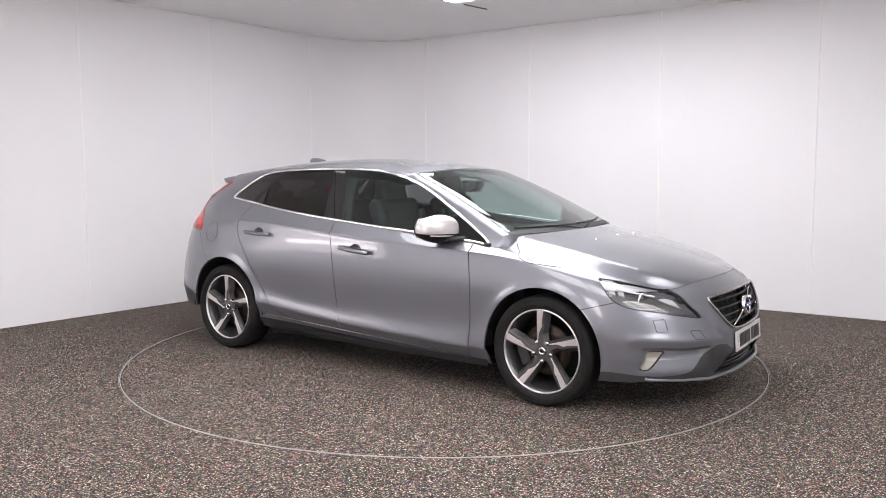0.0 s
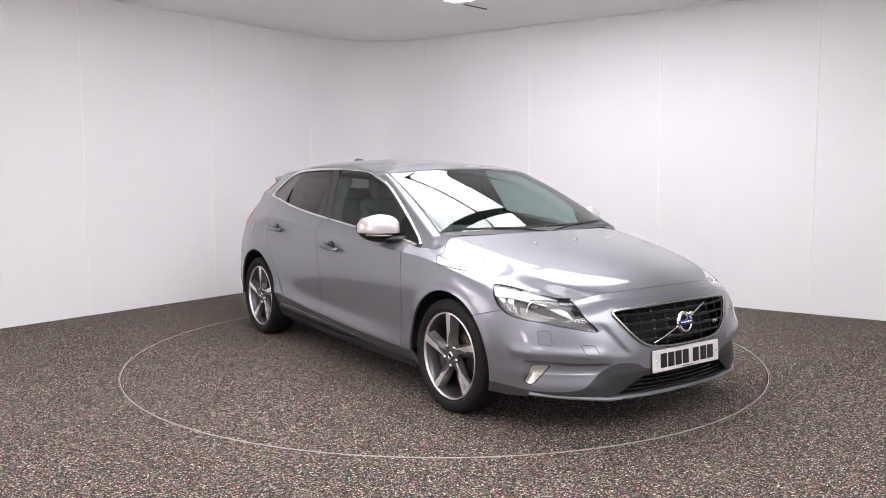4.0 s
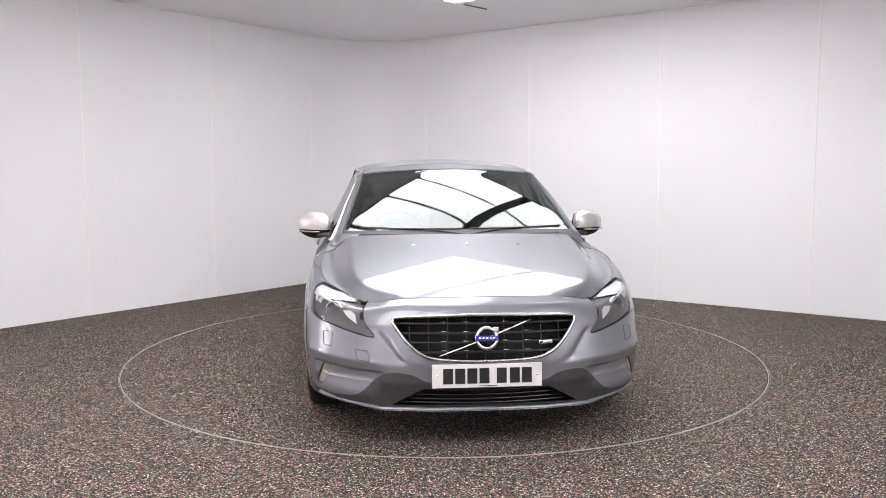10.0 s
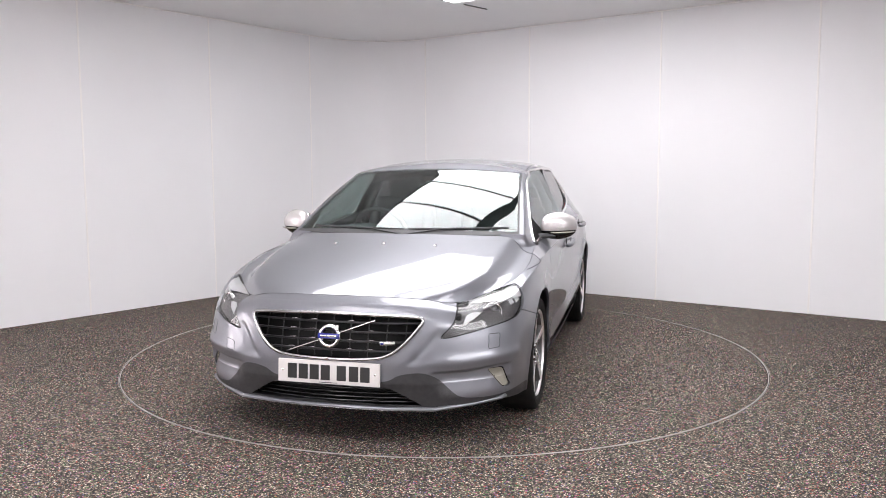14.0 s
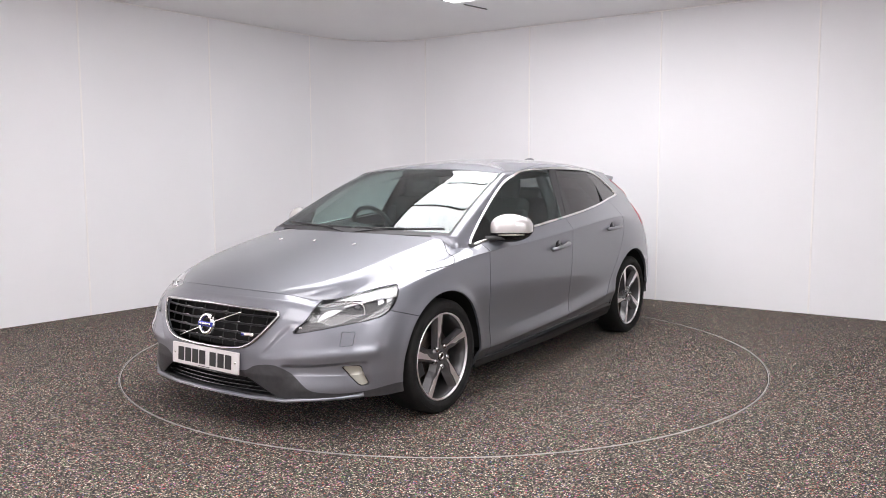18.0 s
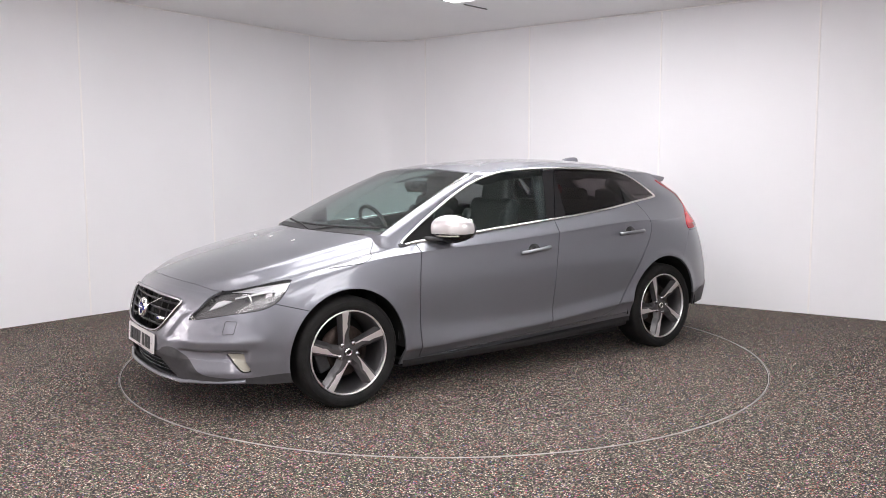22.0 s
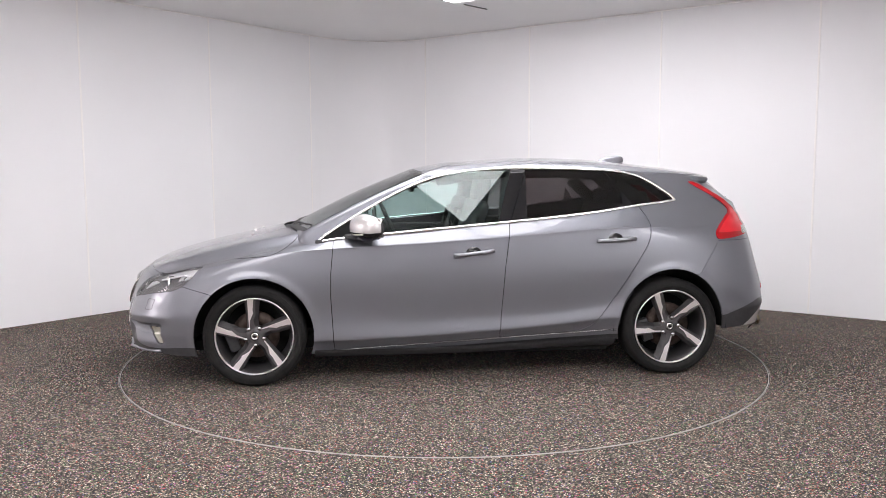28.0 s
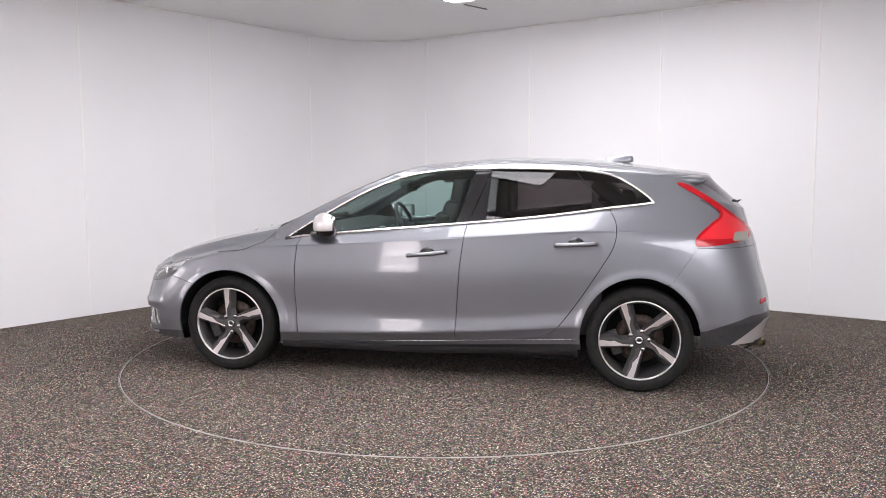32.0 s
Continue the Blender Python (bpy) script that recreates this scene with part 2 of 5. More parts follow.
def along(c, n, ends, pull):
    """Cubic B-spline along the first axis of a control net, drawn back towards its points."""
    for _ in range(2):
        e = ghosted(c, ends)
        c = c + pull * (c - (e[:-2] + 4 * c + e[2:]) / 6) * (1 if _ == 0 else 0.35)
    e = ghosted(c, ends)
    u = np.linspace(0, len(c) - 1, n)
    i = np.minimum(u.astype(int), len(c) - 2)
    f = (u - i).reshape((-1,) + (1,) * (c.ndim - 1))
    return ((1 - f) ** 3 * e[i] + (3 * f ** 3 - 6 * f ** 2 + 4) * e[i + 1] + (-3 * f ** 3 + 3 * f ** 2 + 3 * f + 1) * e[i + 2] + f ** 3 * e[i + 3]) / 6


def patch(rows, nu, nv, ends_u, ends_v, pull=0.85):
    """The grid of a smooth sheet led by rows of control points."""
    c = along(np.array(rows, float), nv, ends_v, pull)
    return along(c.swapaxes(0, 1), nu, ends_u, pull).swapaxes(0, 1)


def away(points, outline):
    """Signed distance of plane points to a closed outline, negative inside."""
    p, q = np.asarray(points, float), np.asarray(outline, float)
    r = np.roll(q, -1, 0)
    best = np.full(len(p), 1e9)
    inside = np.zeros(len(p), bool)
    for a, b in zip(q, r):
        e = b - a
        w = p - a
        t = np.clip((w @ e) / max(e @ e, 1e-12), 0, 1)
        best = np.minimum(best, np.hypot(*(w - t[:, None] * e).T))
        cross = (a[1] > p[:, 1]) != (b[1] > p[:, 1])
        with np.errstate(divide="ignore", invalid="ignore"):
            x = a[0] + (p[:, 1] - a[1]) * e[0] / (e[1] if abs(e[1]) > 1e-12 else 1e-12)
        inside ^= cross & (p[:, 0] < x)
    return np.where(inside, -best, best)


SIDE = lambda c: c[:, [0, 2]]
FRONT = lambda c: c[:, [1, 2]]
CORNER = lambda c: np.stack([(c[:, 0] - c[:, 1]) / math.sqrt(2), c[:, 2]], 1)


def coords(bm):
    return np.array([v.co[:] for v in bm.verts]) if len(bm.verts) else np.zeros((0, 3))


def slice_by(bm, values):
    """Cuts faces along the zero line of a field given at the vertices."""
    bm.verts.ensure_lookup_table()
    bm.verts.index_update()
    val = list(values)
    fresh = []
    for v, g in zip(bm.verts, val):
        if abs(g) < 2e-4:
            val[v.index] = 0.0
            fresh.append(v)
    for e in bm.edges[:]:
        a, b = e.verts
        ga, gb = val[a.index], val[b.index]
        if ga * gb < 0:
            fresh.append(bmesh.utils.edge_split(e, a, ga / (ga - gb))[1])
    bmesh.ops.connect_verts(bm, verts=fresh, check_degenerate=False)
    bm.verts.index_update()


def take(bm, field, gap=0.0):
    """Cuts a piece out of bm where field(coords) is negative. Returns the piece and the thin strip of the joint; bm keeps the rest."""
    levels = (-gap / 2, gap / 2) if gap else (0.0,)
    for lv in levels:
        slice_by(bm, field(coords(bm)) - lv)
    faces = list(bm.faces)
    mids = np.array([f.calc_center_median()[:] for f in faces]) if faces else np.zeros((0, 3))
    d = field(mids)
    piece, strip = bm.copy(), bm.copy()
    for b, keep in ((piece, d < -gap / 2), (strip, np.abs(d) < gap / 2), (bm, d > gap / 2 if gap else d >= 0)):
        fs = list(b.faces)
        bmesh.ops.delete(b, geom=[f for f, k in zip(fs, keep) if not k], context="FACES")
    return piece, strip


def within(outline, view):
    o = np.asarray(outline, float)
    return lambda c: away(view(c), o)


def islands(bm):
    """The separate pieces of a mesh, smallest crumbs left out."""
    seen, out = set(), []
    for f in bm.faces:
        if f.index in seen:
            continue
        stack, group = [f], []
        seen.add(f.index)
        while stack:
            g = stack.pop()
            group.append(g.index)
            for e in g.edges:
                for h in e.link_faces:
                    if h.index not in seen:
                        seen.add(h.index)
                        stack.append(h)
        out.append(set(group))
    pieces = []
    for group in out:
        if len(group) > 6:
            b = bm.copy()
            bmesh.ops.delete(b, geom=[f for f in b.faces if f.index not in group], context="FACES")
            pieces.append(b)
    return pieces


def sunk(bm, depth):
    bm.normal_update()
    for v in bm.verts:
        v.co -= v.normal * depth
    return bm


# ---- the room ----
def setting(name, bm, material, label="", smooth=False):
    return tagged(link(name, bm, material, None, "", smooth), label, "", "", "structure")


U = Vector((math.cos(radians(51.6)), math.sin(radians(51.6)), 0))      # along the back-left wall, towards the corner
W = Vector((math.cos(radians(-34.8)), math.sin(radians(-34.8)), 0))    # along the back-right wall, away from the corner
CORNER_AT = Vector((-0.93, 4.42, 0))
ROUND, ROUND_W = 0.95, 0.86                                              # where the rounded corner begins and ends


def wall_strip(p, q, name, thick=0.12, z1=CEIL):
    """A wall panel between two plan points, its room face on the line."""
    p, q = Vector(p), Vector(q)
    d = (q - p).normalized()
    n = Vector((-d.y, d.x, 0))
    bm = bmesh.new()
    c = [p, q, q + n * thick, p + n * thick]
    lo = [bm.verts.new((v.x, v.y, 0)) for v in c]
    hi = [bm.verts.new((v.x, v.y, z1)) for v in c]
    for k in range(4):
        bm.faces.new((lo[k], lo[(k + 1) % 4], hi[(k + 1) % 4], hi[k]))
    bm.faces.new(lo[::-1])
    bm.faces.new(hi)
    bmesh.ops.recalc_face_normals(bm, faces=bm.faces)
    return bm


def corner_points(n=14):
    a, b = CORNER_AT - U * ROUND, CORNER_AT + W * ROUND_W
    c = CORNER_AT + (a + b - 2 * CORNER_AT) * .04
    return [(1 - t) ** 2 * a + 2 * t * (1 - t) * c + t * t * b for t in [k / n for k in range(n + 1)]]


# plan corners of the rest of the room, which closes it behind the camera
LEFT_END = CORNER_AT - U * 9.4
RIGHT_END = CORNER_AT + W * 9.6
NEAR = LEFT_END + W * 9.6


def build_room():
    bm = bmesh.new()
    far = [bm.verts.new((14 * math.cos(2 * math.pi * k / 96), 14 * math.sin(2 * math.pi * k / 96), 0)) for k in range(96)]
    near = [bm.verts.new((2.243 * math.cos(2 * math.pi * k / 96), 2.243 * math.sin(2 * math.pi * k / 96), 0)) for k in range(96)]
    for k in range(96):
        bm.faces.new((near[k], far[k], far[(k + 1) % 96], near[(k + 1) % 96]))
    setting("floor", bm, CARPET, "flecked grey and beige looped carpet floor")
    setting("floor_rim", tube([(2.2435 * math.cos(2 * math.pi * k / 160), 2.2435 * math.sin(2 * math.pi * k / 160), -0.001) for k in range(160)], .0015, True, 6), RING, "thin metal rim round the turntable opening", True)
    pit = box(-2.6, 2.6, -2.6, 2.6, -0.12, -0.05)
    setting("floor_pit", pit, DARK, "dark pit under the turntable")
    # back-left and back-right walls in panels with cover strips over their joints
    pts = corner_points()
    bm = bmesh.new()
    lo, hi, lo2, hi2 = [], [], [], []
    for k, p in enumerate(pts):
        lo.append(bm.verts.new((p.x, p.y, 0)))
        hi.append(bm.verts.new((p.x, p.y, CEIL)))
        o = (p - (CORNER_AT + (W - U) * 2)).normalized() * 0.12
        lo2.append(bm.verts.new((p.x + o.x, p.y + o.y, 0)))
        hi2.append(bm.verts.new((p.x + o.x, p.y + o.y, CEIL)))
    for k in range(len(pts) - 1):
        bm.faces.new((lo[k], hi[k], hi[k + 1], lo[k + 1]))
        bm.faces.new((lo2[k], lo2[k + 1], hi2[k + 1], hi2[k]))
    bmesh.ops.recalc_face_normals(bm, faces=bm.faces)
    setting("wall_corner", bm, WALL, "rounded white wall corner", True)
    for nm, start, d, ends in (("wall_left", CORNER_AT, -U, [ROUND, 1.01, 2.39, 3.77, 5.16, 6.56, 7.96, 9.4]),
                               ("wall_right", CORNER_AT, W, [ROUND_W, ROUND_W + .01, 2.29, 3.775, 5.225, 6.65, 8.05, 9.6])):
        top = setting(nm, wall_strip(start + d * (ends[0] if nm == "wall_right" else ends[-1]), start + d * (ends[-1] if nm == "wall_right" else ends[0]), nm), WALL,
                      "white painted panelled studio wall")
        n = Vector((-d.y, d.x, 0))
        if n.dot(-start) < 0:
            n = -n
        for e in ends[1:-1]:
            p = start + d * e
            m = Matrix.Translation(p + n * 0.001) @ Matrix.Rotation(math.atan2(d.y, d.x), 4, "Z")
            strip = part("cover_strip", moved(box(-0.008, 0.008, -0.004, 0.0022, 0.0, CEIL, 0.001), m), TRIM, top)
        m = Matrix.Rotation(math.atan2(d.y, d.x), 4, "Z")
        part("ceiling_trim", moved(box(ends[0], ends[-1], -0.012, 0.005, CEIL - 0.014, CEIL - 0.001, 0.004), Matrix.Translation(start + n * 0.004) @ m), TRIM, top)
    cr = [p + (Vector((0.3, -0.4, 0)) - p).normalized() * 0.004 for p in pts]
    setting("trim_corner", tube([(p.x, p.y, CEIL - 0.008) for p in cr], 0.007, sides=6), TRIM, "white cove trim round the corner", True)
    setting("wall_behind_left", wall_strip(NEAR, LEFT_END, ""), WALL, "white painted studio wall")
    setting("wall_behind_right", wall_strip(RIGHT_END, NEAR, ""), WALL, "white painted studio wall")
    setting("ceiling_joint", tube([(.20, 1.94, CEIL - .003), (.43, 2.17, CEIL - .003)], .006, False, 6), PANEL_FRAME, "short dark joint in the ceiling")
    setting("ceiling", box(-14, 14, -14, 14, CEIL, CEIL + 0.1), CEILING, "white painted flat ceiling")


def slab(a, du, dw, z0, z1):
    """A flat slab with one plan corner at a and edges du and dw."""
    bm = bmesh.new()
    c = [a, a + du, a + du + dw, a + dw]
    lo = [bm.verts.new((p.x, p.y, z0)) for p in c]
    hi = [bm.verts.new((p.x, p.y, z1)) for p in c]
    for k in range(4):
        bm.faces.new((lo[k], lo[(k + 1) % 4], hi[(k + 1) % 4], hi[k]))
    bm.faces.new(lo)
    bm.faces.new(hi)
    bmesh.ops.recalc_face_normals(bm, faces=bm.faces)
    return bm


LIGHT_TIP = Vector((0.10, 1.775, 0))
ROW, COL, JOINT, BAR = 0.585, 1.19, 0.045, 0.14


def light_panel_array(tip, rows, cols, glow):
    """Backlit diffuser panels in a dark grid under the ceiling, square to the walls; also used for added fill banks."""
    root = tagged(new("light_ceiling"), "large backlit white diffuser panels in a dark overhead frame", "light", "ceiling light banks")
    for j in range(cols):
        for i in range(rows):
            a = tip - U * (i * (ROW + JOINT)) + W * (j * (COL + BAR))
            part("diffuser", slab(a, -U * ROW, W * COL, CEIL - 0.024, CEIL - 0.0195), glow, root, "", False)
    a = tip + U * 0.03 - W * 0.03
    part("frame", slab(a, -U * (rows * (ROW + JOINT) + 0.04), W * (cols * (COL + BAR) - BAR + 0.06), CEIL - 0.020, CEIL - 0.001), PANEL_FRAME, root, "dark frame", False)


def lamp_bank(at, facing, width, height, bottom, board=BOARD_GLOW):
    """A pale lit alcove with three level tubes, on a wall behind the camera."""
    root = tagged(new("lamp_bank"), "pale wall light bank with three level tubes", "lamp", "wall light banks")
    m = Matrix.Translation(at) @ Matrix.Rotation(facing, 4, "Z")
    part("back_board", moved(box(-width / 2, width / 2, 0.002, 0.05, bottom, bottom + height, 0.006), m), board, root, "softly lit pale board", False)
    for k in range(3):
        z = bottom + height * (0.16 + 0.34 * k)
        part("tube", moved(box(-width * 0.38, width * 0.38, 0.06, 0.11, z - 0.035, z + 0.035, 0.02), m), TUBE_GLOW, root)


def build_turntable():
    root = tagged(new("turntable"), "round carpeted turntable flush with the floor, thin metal rim", "turntable")
    bm = bmesh.new()
    bmesh.ops.create_cone(bm, cap_ends=True, segments=128, radius1=TABLE_R - 0.008, radius2=TABLE_R - 0.008, depth=0.04)
    bmesh.ops.translate(bm, vec=(0, 0, -0.02), verts=bm.verts)
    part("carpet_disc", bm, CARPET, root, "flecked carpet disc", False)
    part("rim", tube([(TABLE_R * math.cos(2 * math.pi * k / 160), TABLE_R * math.sin(2 * math.pi * k / 160), -0.001) for k in range(160)], 0.0032, True, 6), RING, root, "thin pale metal rim")
    return root


# ---- the car's skin, left half ----
# each row runs from the nose round the flank to the tail
SKIN = [
    [(2.19, 0, .21), (2.18, .28, .205), (2.13, .50, .20), (2.02, .68, .205), (1.91, .78, .21), (1.77, .84, .20), (1.6, .862, .2), (1.3, .865, .2), (1.0, .832, .19), (.55, .815, .19),
     (0, .815, .195), (-.55, .818, .21), (-1.0, .845, .24), (-1.35, .875, .27), (-1.66, .86, .29), (-1.92, .77, .30), (-2.05, .58, .30), (-2.11, .3, .30), (-2.13, 0, .30)],
    [(2.215, 0, .33), (2.205, .28, .33), (2.155, .50, .33), (2.05, .68, .33), (1.945, .79, .33), (1.79, .855, .33), (1.6, .878, .33), (1.3, .885, .33), (1.0, .872, .292), (.55, .870, .298),
     (0, .870, .318), (-.55, .872, .355), (-1.0, .878, .395), (-1.35, .895, .40), (-1.67, .875, .42), (-1.93, .79, .43), (-2.08, .6, .43), (-2.14, .3, .43), (-2.16, 0, .43)],
    [(2.213, 0, .46), (2.20, .28, .46), (2.145, .50, .46), (2.04, .68, .46), (1.94, .79, .46), (1.79, .862, .46), (1.6, .888, .47), (1.3, .90, .50), (1.0, .884, .48), (.55, .877, .46),
     (0, .877, .46), (-.55, .880, .48), (-1.0, .885, .52), (-1.35, .90, .54), (-1.67, .878, .55), (-1.92, .785, .57), (-2.06, .6, .58), (-2.12, .3, .58), (-2.14, 0, .58)],
    [(2.18, 0, .60), (2.16, .28, .60), (2.105, .48, .60), (2.01, .65, .60), (1.90, .765, .605), (1.77, .845, .62), (1.6, .88, .64), (1.3, .90, .66), (1.0, .889, .65), (.55, .886, .63),
     (0, .886, .64), (-.55, .888, .66), (-1.0, .893, .69), (-1.35, .90, .70), (-1.67, .872, .71), (-1.90, .77, .72), (-2.02, .58, .72), (-2.08, .3, .72), (-2.10, 0, .72)],
    [(2.135, 0, .67), (2.115, .28, .67), (2.06, .46, .665), (1.97, .60, .655), (1.85, .725, .675), (1.73, .81, .70), (1.57, .85, .735), (1.3, .875, .78), (1.0, .873, .80), (.55, .878, .80),
     (0, .880, .815), (-.55, .882, .845), (-1.0, .880, .88), (-1.35, .875, .89), (-1.65, .835, .89), (-1.86, .74, .89), (-1.98, .56, .89), (-2.04, .3, .89), (-2.06, 0, .89)],
    [(2.11, 0, .695), (2.087, .28, .692), (2.035, .45, .684), (1.95, .58, .666), (1.815, .705, .694), (1.685, .79, .724), (1.515, .835, .762), (1.28, .855, .806), (.985, .864, .844), (.55, .867, .870),
     (0, .870, .901), (-.55, .869, .944), (-1.0, .862, .974), (-1.34, .832, .970), (-1.6, .785, .985), (-1.8, .69, 1.01), (-1.94, .53, .99), (-2.0, .29, .98), (-2.02, 0, .98)],
    [(2.08, 0, .717), (2.055, .28, .712), (2.005, .44, .70), (1.93, .56, .675), (1.78, .68, .712), (1.64, .77, .745), (1.46, .81, .785), (1.25, .82, .825), (.97, .80, .875), (.55, .815, .928),
     (0, .815, .973), (-.55, .802, 1.018), (-1.0, .770, 1.068), (-1.33, .715, 1.115), (-1.55, .685, 1.14), (-1.74, .63, 1.14), (-1.90, .5, 1.10), (-1.97, .28, 1.08), (-1.99, 0, 1.08)],
]
# the doors swell to a sharp crease over the undercut sills, under a hollow
for i in range(8, 13):
    (x1, y1, z1), (x2, y2, z2) = SKIN[1][i], SKIN[2][i]
    SKIN[1][i], SKIN[2][i] = (x1, y1 + .010, z1 - .006), (x2, y2 - .006, z2)
SKIN.insert(2, [tuple(.45 * q + .55 * p - (.0040 if i == 1 and abs(a[0]) < .9 else 0) for i, (p, q) in enumerate(zip(a, b))) for a, b in zip(SKIN[1], SKIN[2])])
SKIN.insert(1, [tuple(.8 * q + .2 * p - (.003 if i == 1 and abs(a[0]) < 1.05 else 0) for i, (p, q) in enumerate(zip(a, b))) for a, b in zip(SKIN[0], SKIN[1])])


# the shoulder line turns over a short way
SKIN.insert(7, [tuple(.2 * p + .8 * q + (.003 if i == 1 and abs(a[0]) < 1.1 else 0) for i, (p, q) in enumerate(zip(a, b))) for a, b in zip(SKIN[6], SKIN[7])])


def screen_row(c, zc, x, y, z):
    """One level of the windscreen from its middle to its edge, evenly bowed."""
    return [(c - (c - x) * f * f, y * f, zc - (zc - z) * f * f) for f in (0, .34, .64, .87, 1.0)]


HOUSE = [
    screen_row(1.150, .947, 1.028, .715, .945) + [(.92, .772, .893), (.72, .805, .91), (.45, .817, .935), (0, .822, .975), (-.45, .812, 1.012), (-.9, .785, 1.06),
                (-1.25, .735, 1.105), (-1.52, .69, 1.14), (-1.76, .62, 1.14), (-1.92, .42, 1.095), (-1.98, .2, 1.08), (-1.99, 0, 1.08)],
    screen_row(.865, 1.097, .742, .675, 1.090) + [(.62, .722, 1.035), (.47, .755, 1.03), (.28, .765, 1.04), (-.1, .772, 1.075), (-.48, .765, 1.10), (-.88, .74, 1.135),
                (-1.22, .70, 1.165), (-1.48, .655, 1.185), (-1.70, .585, 1.19), (-1.85, .4, 1.16), (-1.90, .2, 1.155), (-1.91, 0, 1.155)],
    screen_row(.580, 1.226, .464, .634, 1.218) + [(.36, .668, 1.168), (.24, .69, 1.165), (.08, .705, 1.18), (-.18, .71, 1.205), (-.5, .705, 1.225), (-.88, .685, 1.24),
                (-1.2, .65, 1.245), (-1.44, .61, 1.25), (-1.64, .545, 1.245), (-1.78, .38, 1.23), (-1.82, .2, 1.225), (-1.83, 0, 1.225)],
    screen_row(.297, 1.337, .245, .588, 1.308) + [(.13, .628, 1.29), (.02, .635, 1.295), (-.1, .645, 1.31), (-.28, .648, 1.325), (-.53, .643, 1.333), (-.88, .63, 1.328),
                (-1.18, .60, 1.312), (-1.4, .565, 1.30), (-1.58, .50, 1.29), (-1.70, .35, 1.29), (-1.75, .2, 1.292), (-1.76, 0, 1.295)],
    screen_row(.15, 1.368, .12, .43, 1.353) + [(.06, .47, 1.348), (-.06, .47, 1.355), (-.16, .48, 1.365), (-.33, .485, 1.375), (-.56, .48, 1.378), (-.88, .47, 1.37),
                (-1.15, .44, 1.35), (-1.34, .40, 1.335), (-1.5, .35, 1.32), (-1.60, .25, 1.31), (-1.64, .14, 1.308), (-1.65, 0, 1.31)],
    screen_row(.03, 1.386, .0, 0, 1.387) + [(-.03, 0, 1.386), (-.08, 0, 1.39), (-.16, 0, 1.394), (-.34, 0, 1.407), (-.57, 0, 1.408), (-.86, 0, 1.40),
                (-1.1, 0, 1.385), (-1.27, 0, 1.362), (-1.4, 0, 1.347), (-1.47, 0, 1.337), (-1.50, 0, 1.332), (-1.52, 0, 1.33)],
]
# the screen pillars turn from the glass to the doors over a rounded edge
for row, bulge in zip(HOUSE[:-1], (1, 1, .7, .2, 0)):
    p, q = Vector(row[4]), Vector(row[5])
    row.insert(5, tuple(p.lerp(q, .42) + Vector((.006, .014, .009)) * bulge))
HOUSE[-1].insert(5, (-.015, 0, 1.3865))
# the header bends over a short way
HOUSE[5] = [(x, y, z + .008 * min(1, max(0, -x * 2))) for x, y, z in HOUSE[5]]
HOUSE[4] = [(x, y, z + .011 * min(1, max(0, -x * 2))) for x, y, z in HOUSE[4]]
HOUSE[3] = [(x, y, z + .008 * min(1, max(0, -x * 2))) for x, y, z in HOUSE[3]]
HOUSE.insert(3, (np.array(HOUSE[2]) * .22 + np.array(HOUSE[3]) * .78).tolist())
BONNET = [
    [(2.08, 0, .717), (2.00, 0, .757), (1.86, 0, .804), (1.68, 0, .850), (1.50, 0, .889), (1.34, 0, .923), (1.20, 0, .953)],
    [(2.06, .25, .713), (1.965, .29, .751), (1.825, .31, .798), (1.645, .33, .844), (1.465, .34, .884), (1.30, .34, .918), (1.16, .35, .949)],
    [(2.010, .43, .702), (1.925, .50, .741), (1.78, .555, .786), (1.59, .585, .833), (1.415, .595, .872), (1.235, .60, .908), (1.07, .61, .937)],
    [(1.976, .487, .690), (1.89, .562, .727), (1.75, .625, .774), (1.56, .657, .821), (1.39, .667, .860), (1.21, .670, .897), (1.04, .675, .928)],
    [(1.946, .535, .680), (1.835, .622, .711), (1.68, .703, .740), (1.50, .737, .779), (1.32, .747, .818), (1.14, .747, .858), (.97, .735, .900)],
    [(1.93, .56, .675), (1.80, .665, .708), (1.66, .755, .741), (1.48, .805, .783), (1.29, .815, .82), (1.10, .805, .857), (.93, .775, .89)],
]

ARCH_R = 0.374
WHEEL_Z = 0.314
BASE = 1.3235
ARCH = {BASE: (.363, .364), -BASE: (.351, .380)}
arch = lambda x: [(x + ARCH[x][0] * math.cos(2 * math.pi * k / 64), WHEEL_Z + ARCH[x][1] * math.sin(2 * math.pi * k / 64)) for k in range(64)]
LAMP = curve([(1.112, .538), (1.05, .60), (.985, .668), (.85, .70), (.70, .725), (.60, .740), (.588, .728), (.594, .69), (.625, .640), (.68, .607), (.76, .590), (.87, .575), (1.0, .552)], 110, True)
GRILLE = curve([(0, .643), (.2, .639), (.39, .631), (.437, .617), (.415, .575), (.355, .505), (.29, .46), (.20, .441), (0, .434), (-.2, .441), (-.437, .617), (-.2, .639)], 120, True)
INTAKE = [(-.30, .303), (.30, .303), (.36, .27), (.45, .217), (-.45, .217)]
DARK_WING = curve([(.0, .33), (.26, .335), (.34, .366), (.415, .379), (.475, .373), (.52, .342), (.568, .290), (.62, .252), (.71, .240), (.80, .242), (.88, .248), (.88, .15), (.4, .15), (0, .15), (-.3, .2)], 120, True)
FOG = [(.726, .366), (.734, .372), (.774, .371), (.784, .365), (.812, .284), (.809, .275), (.795, .271), (.786, .277)]
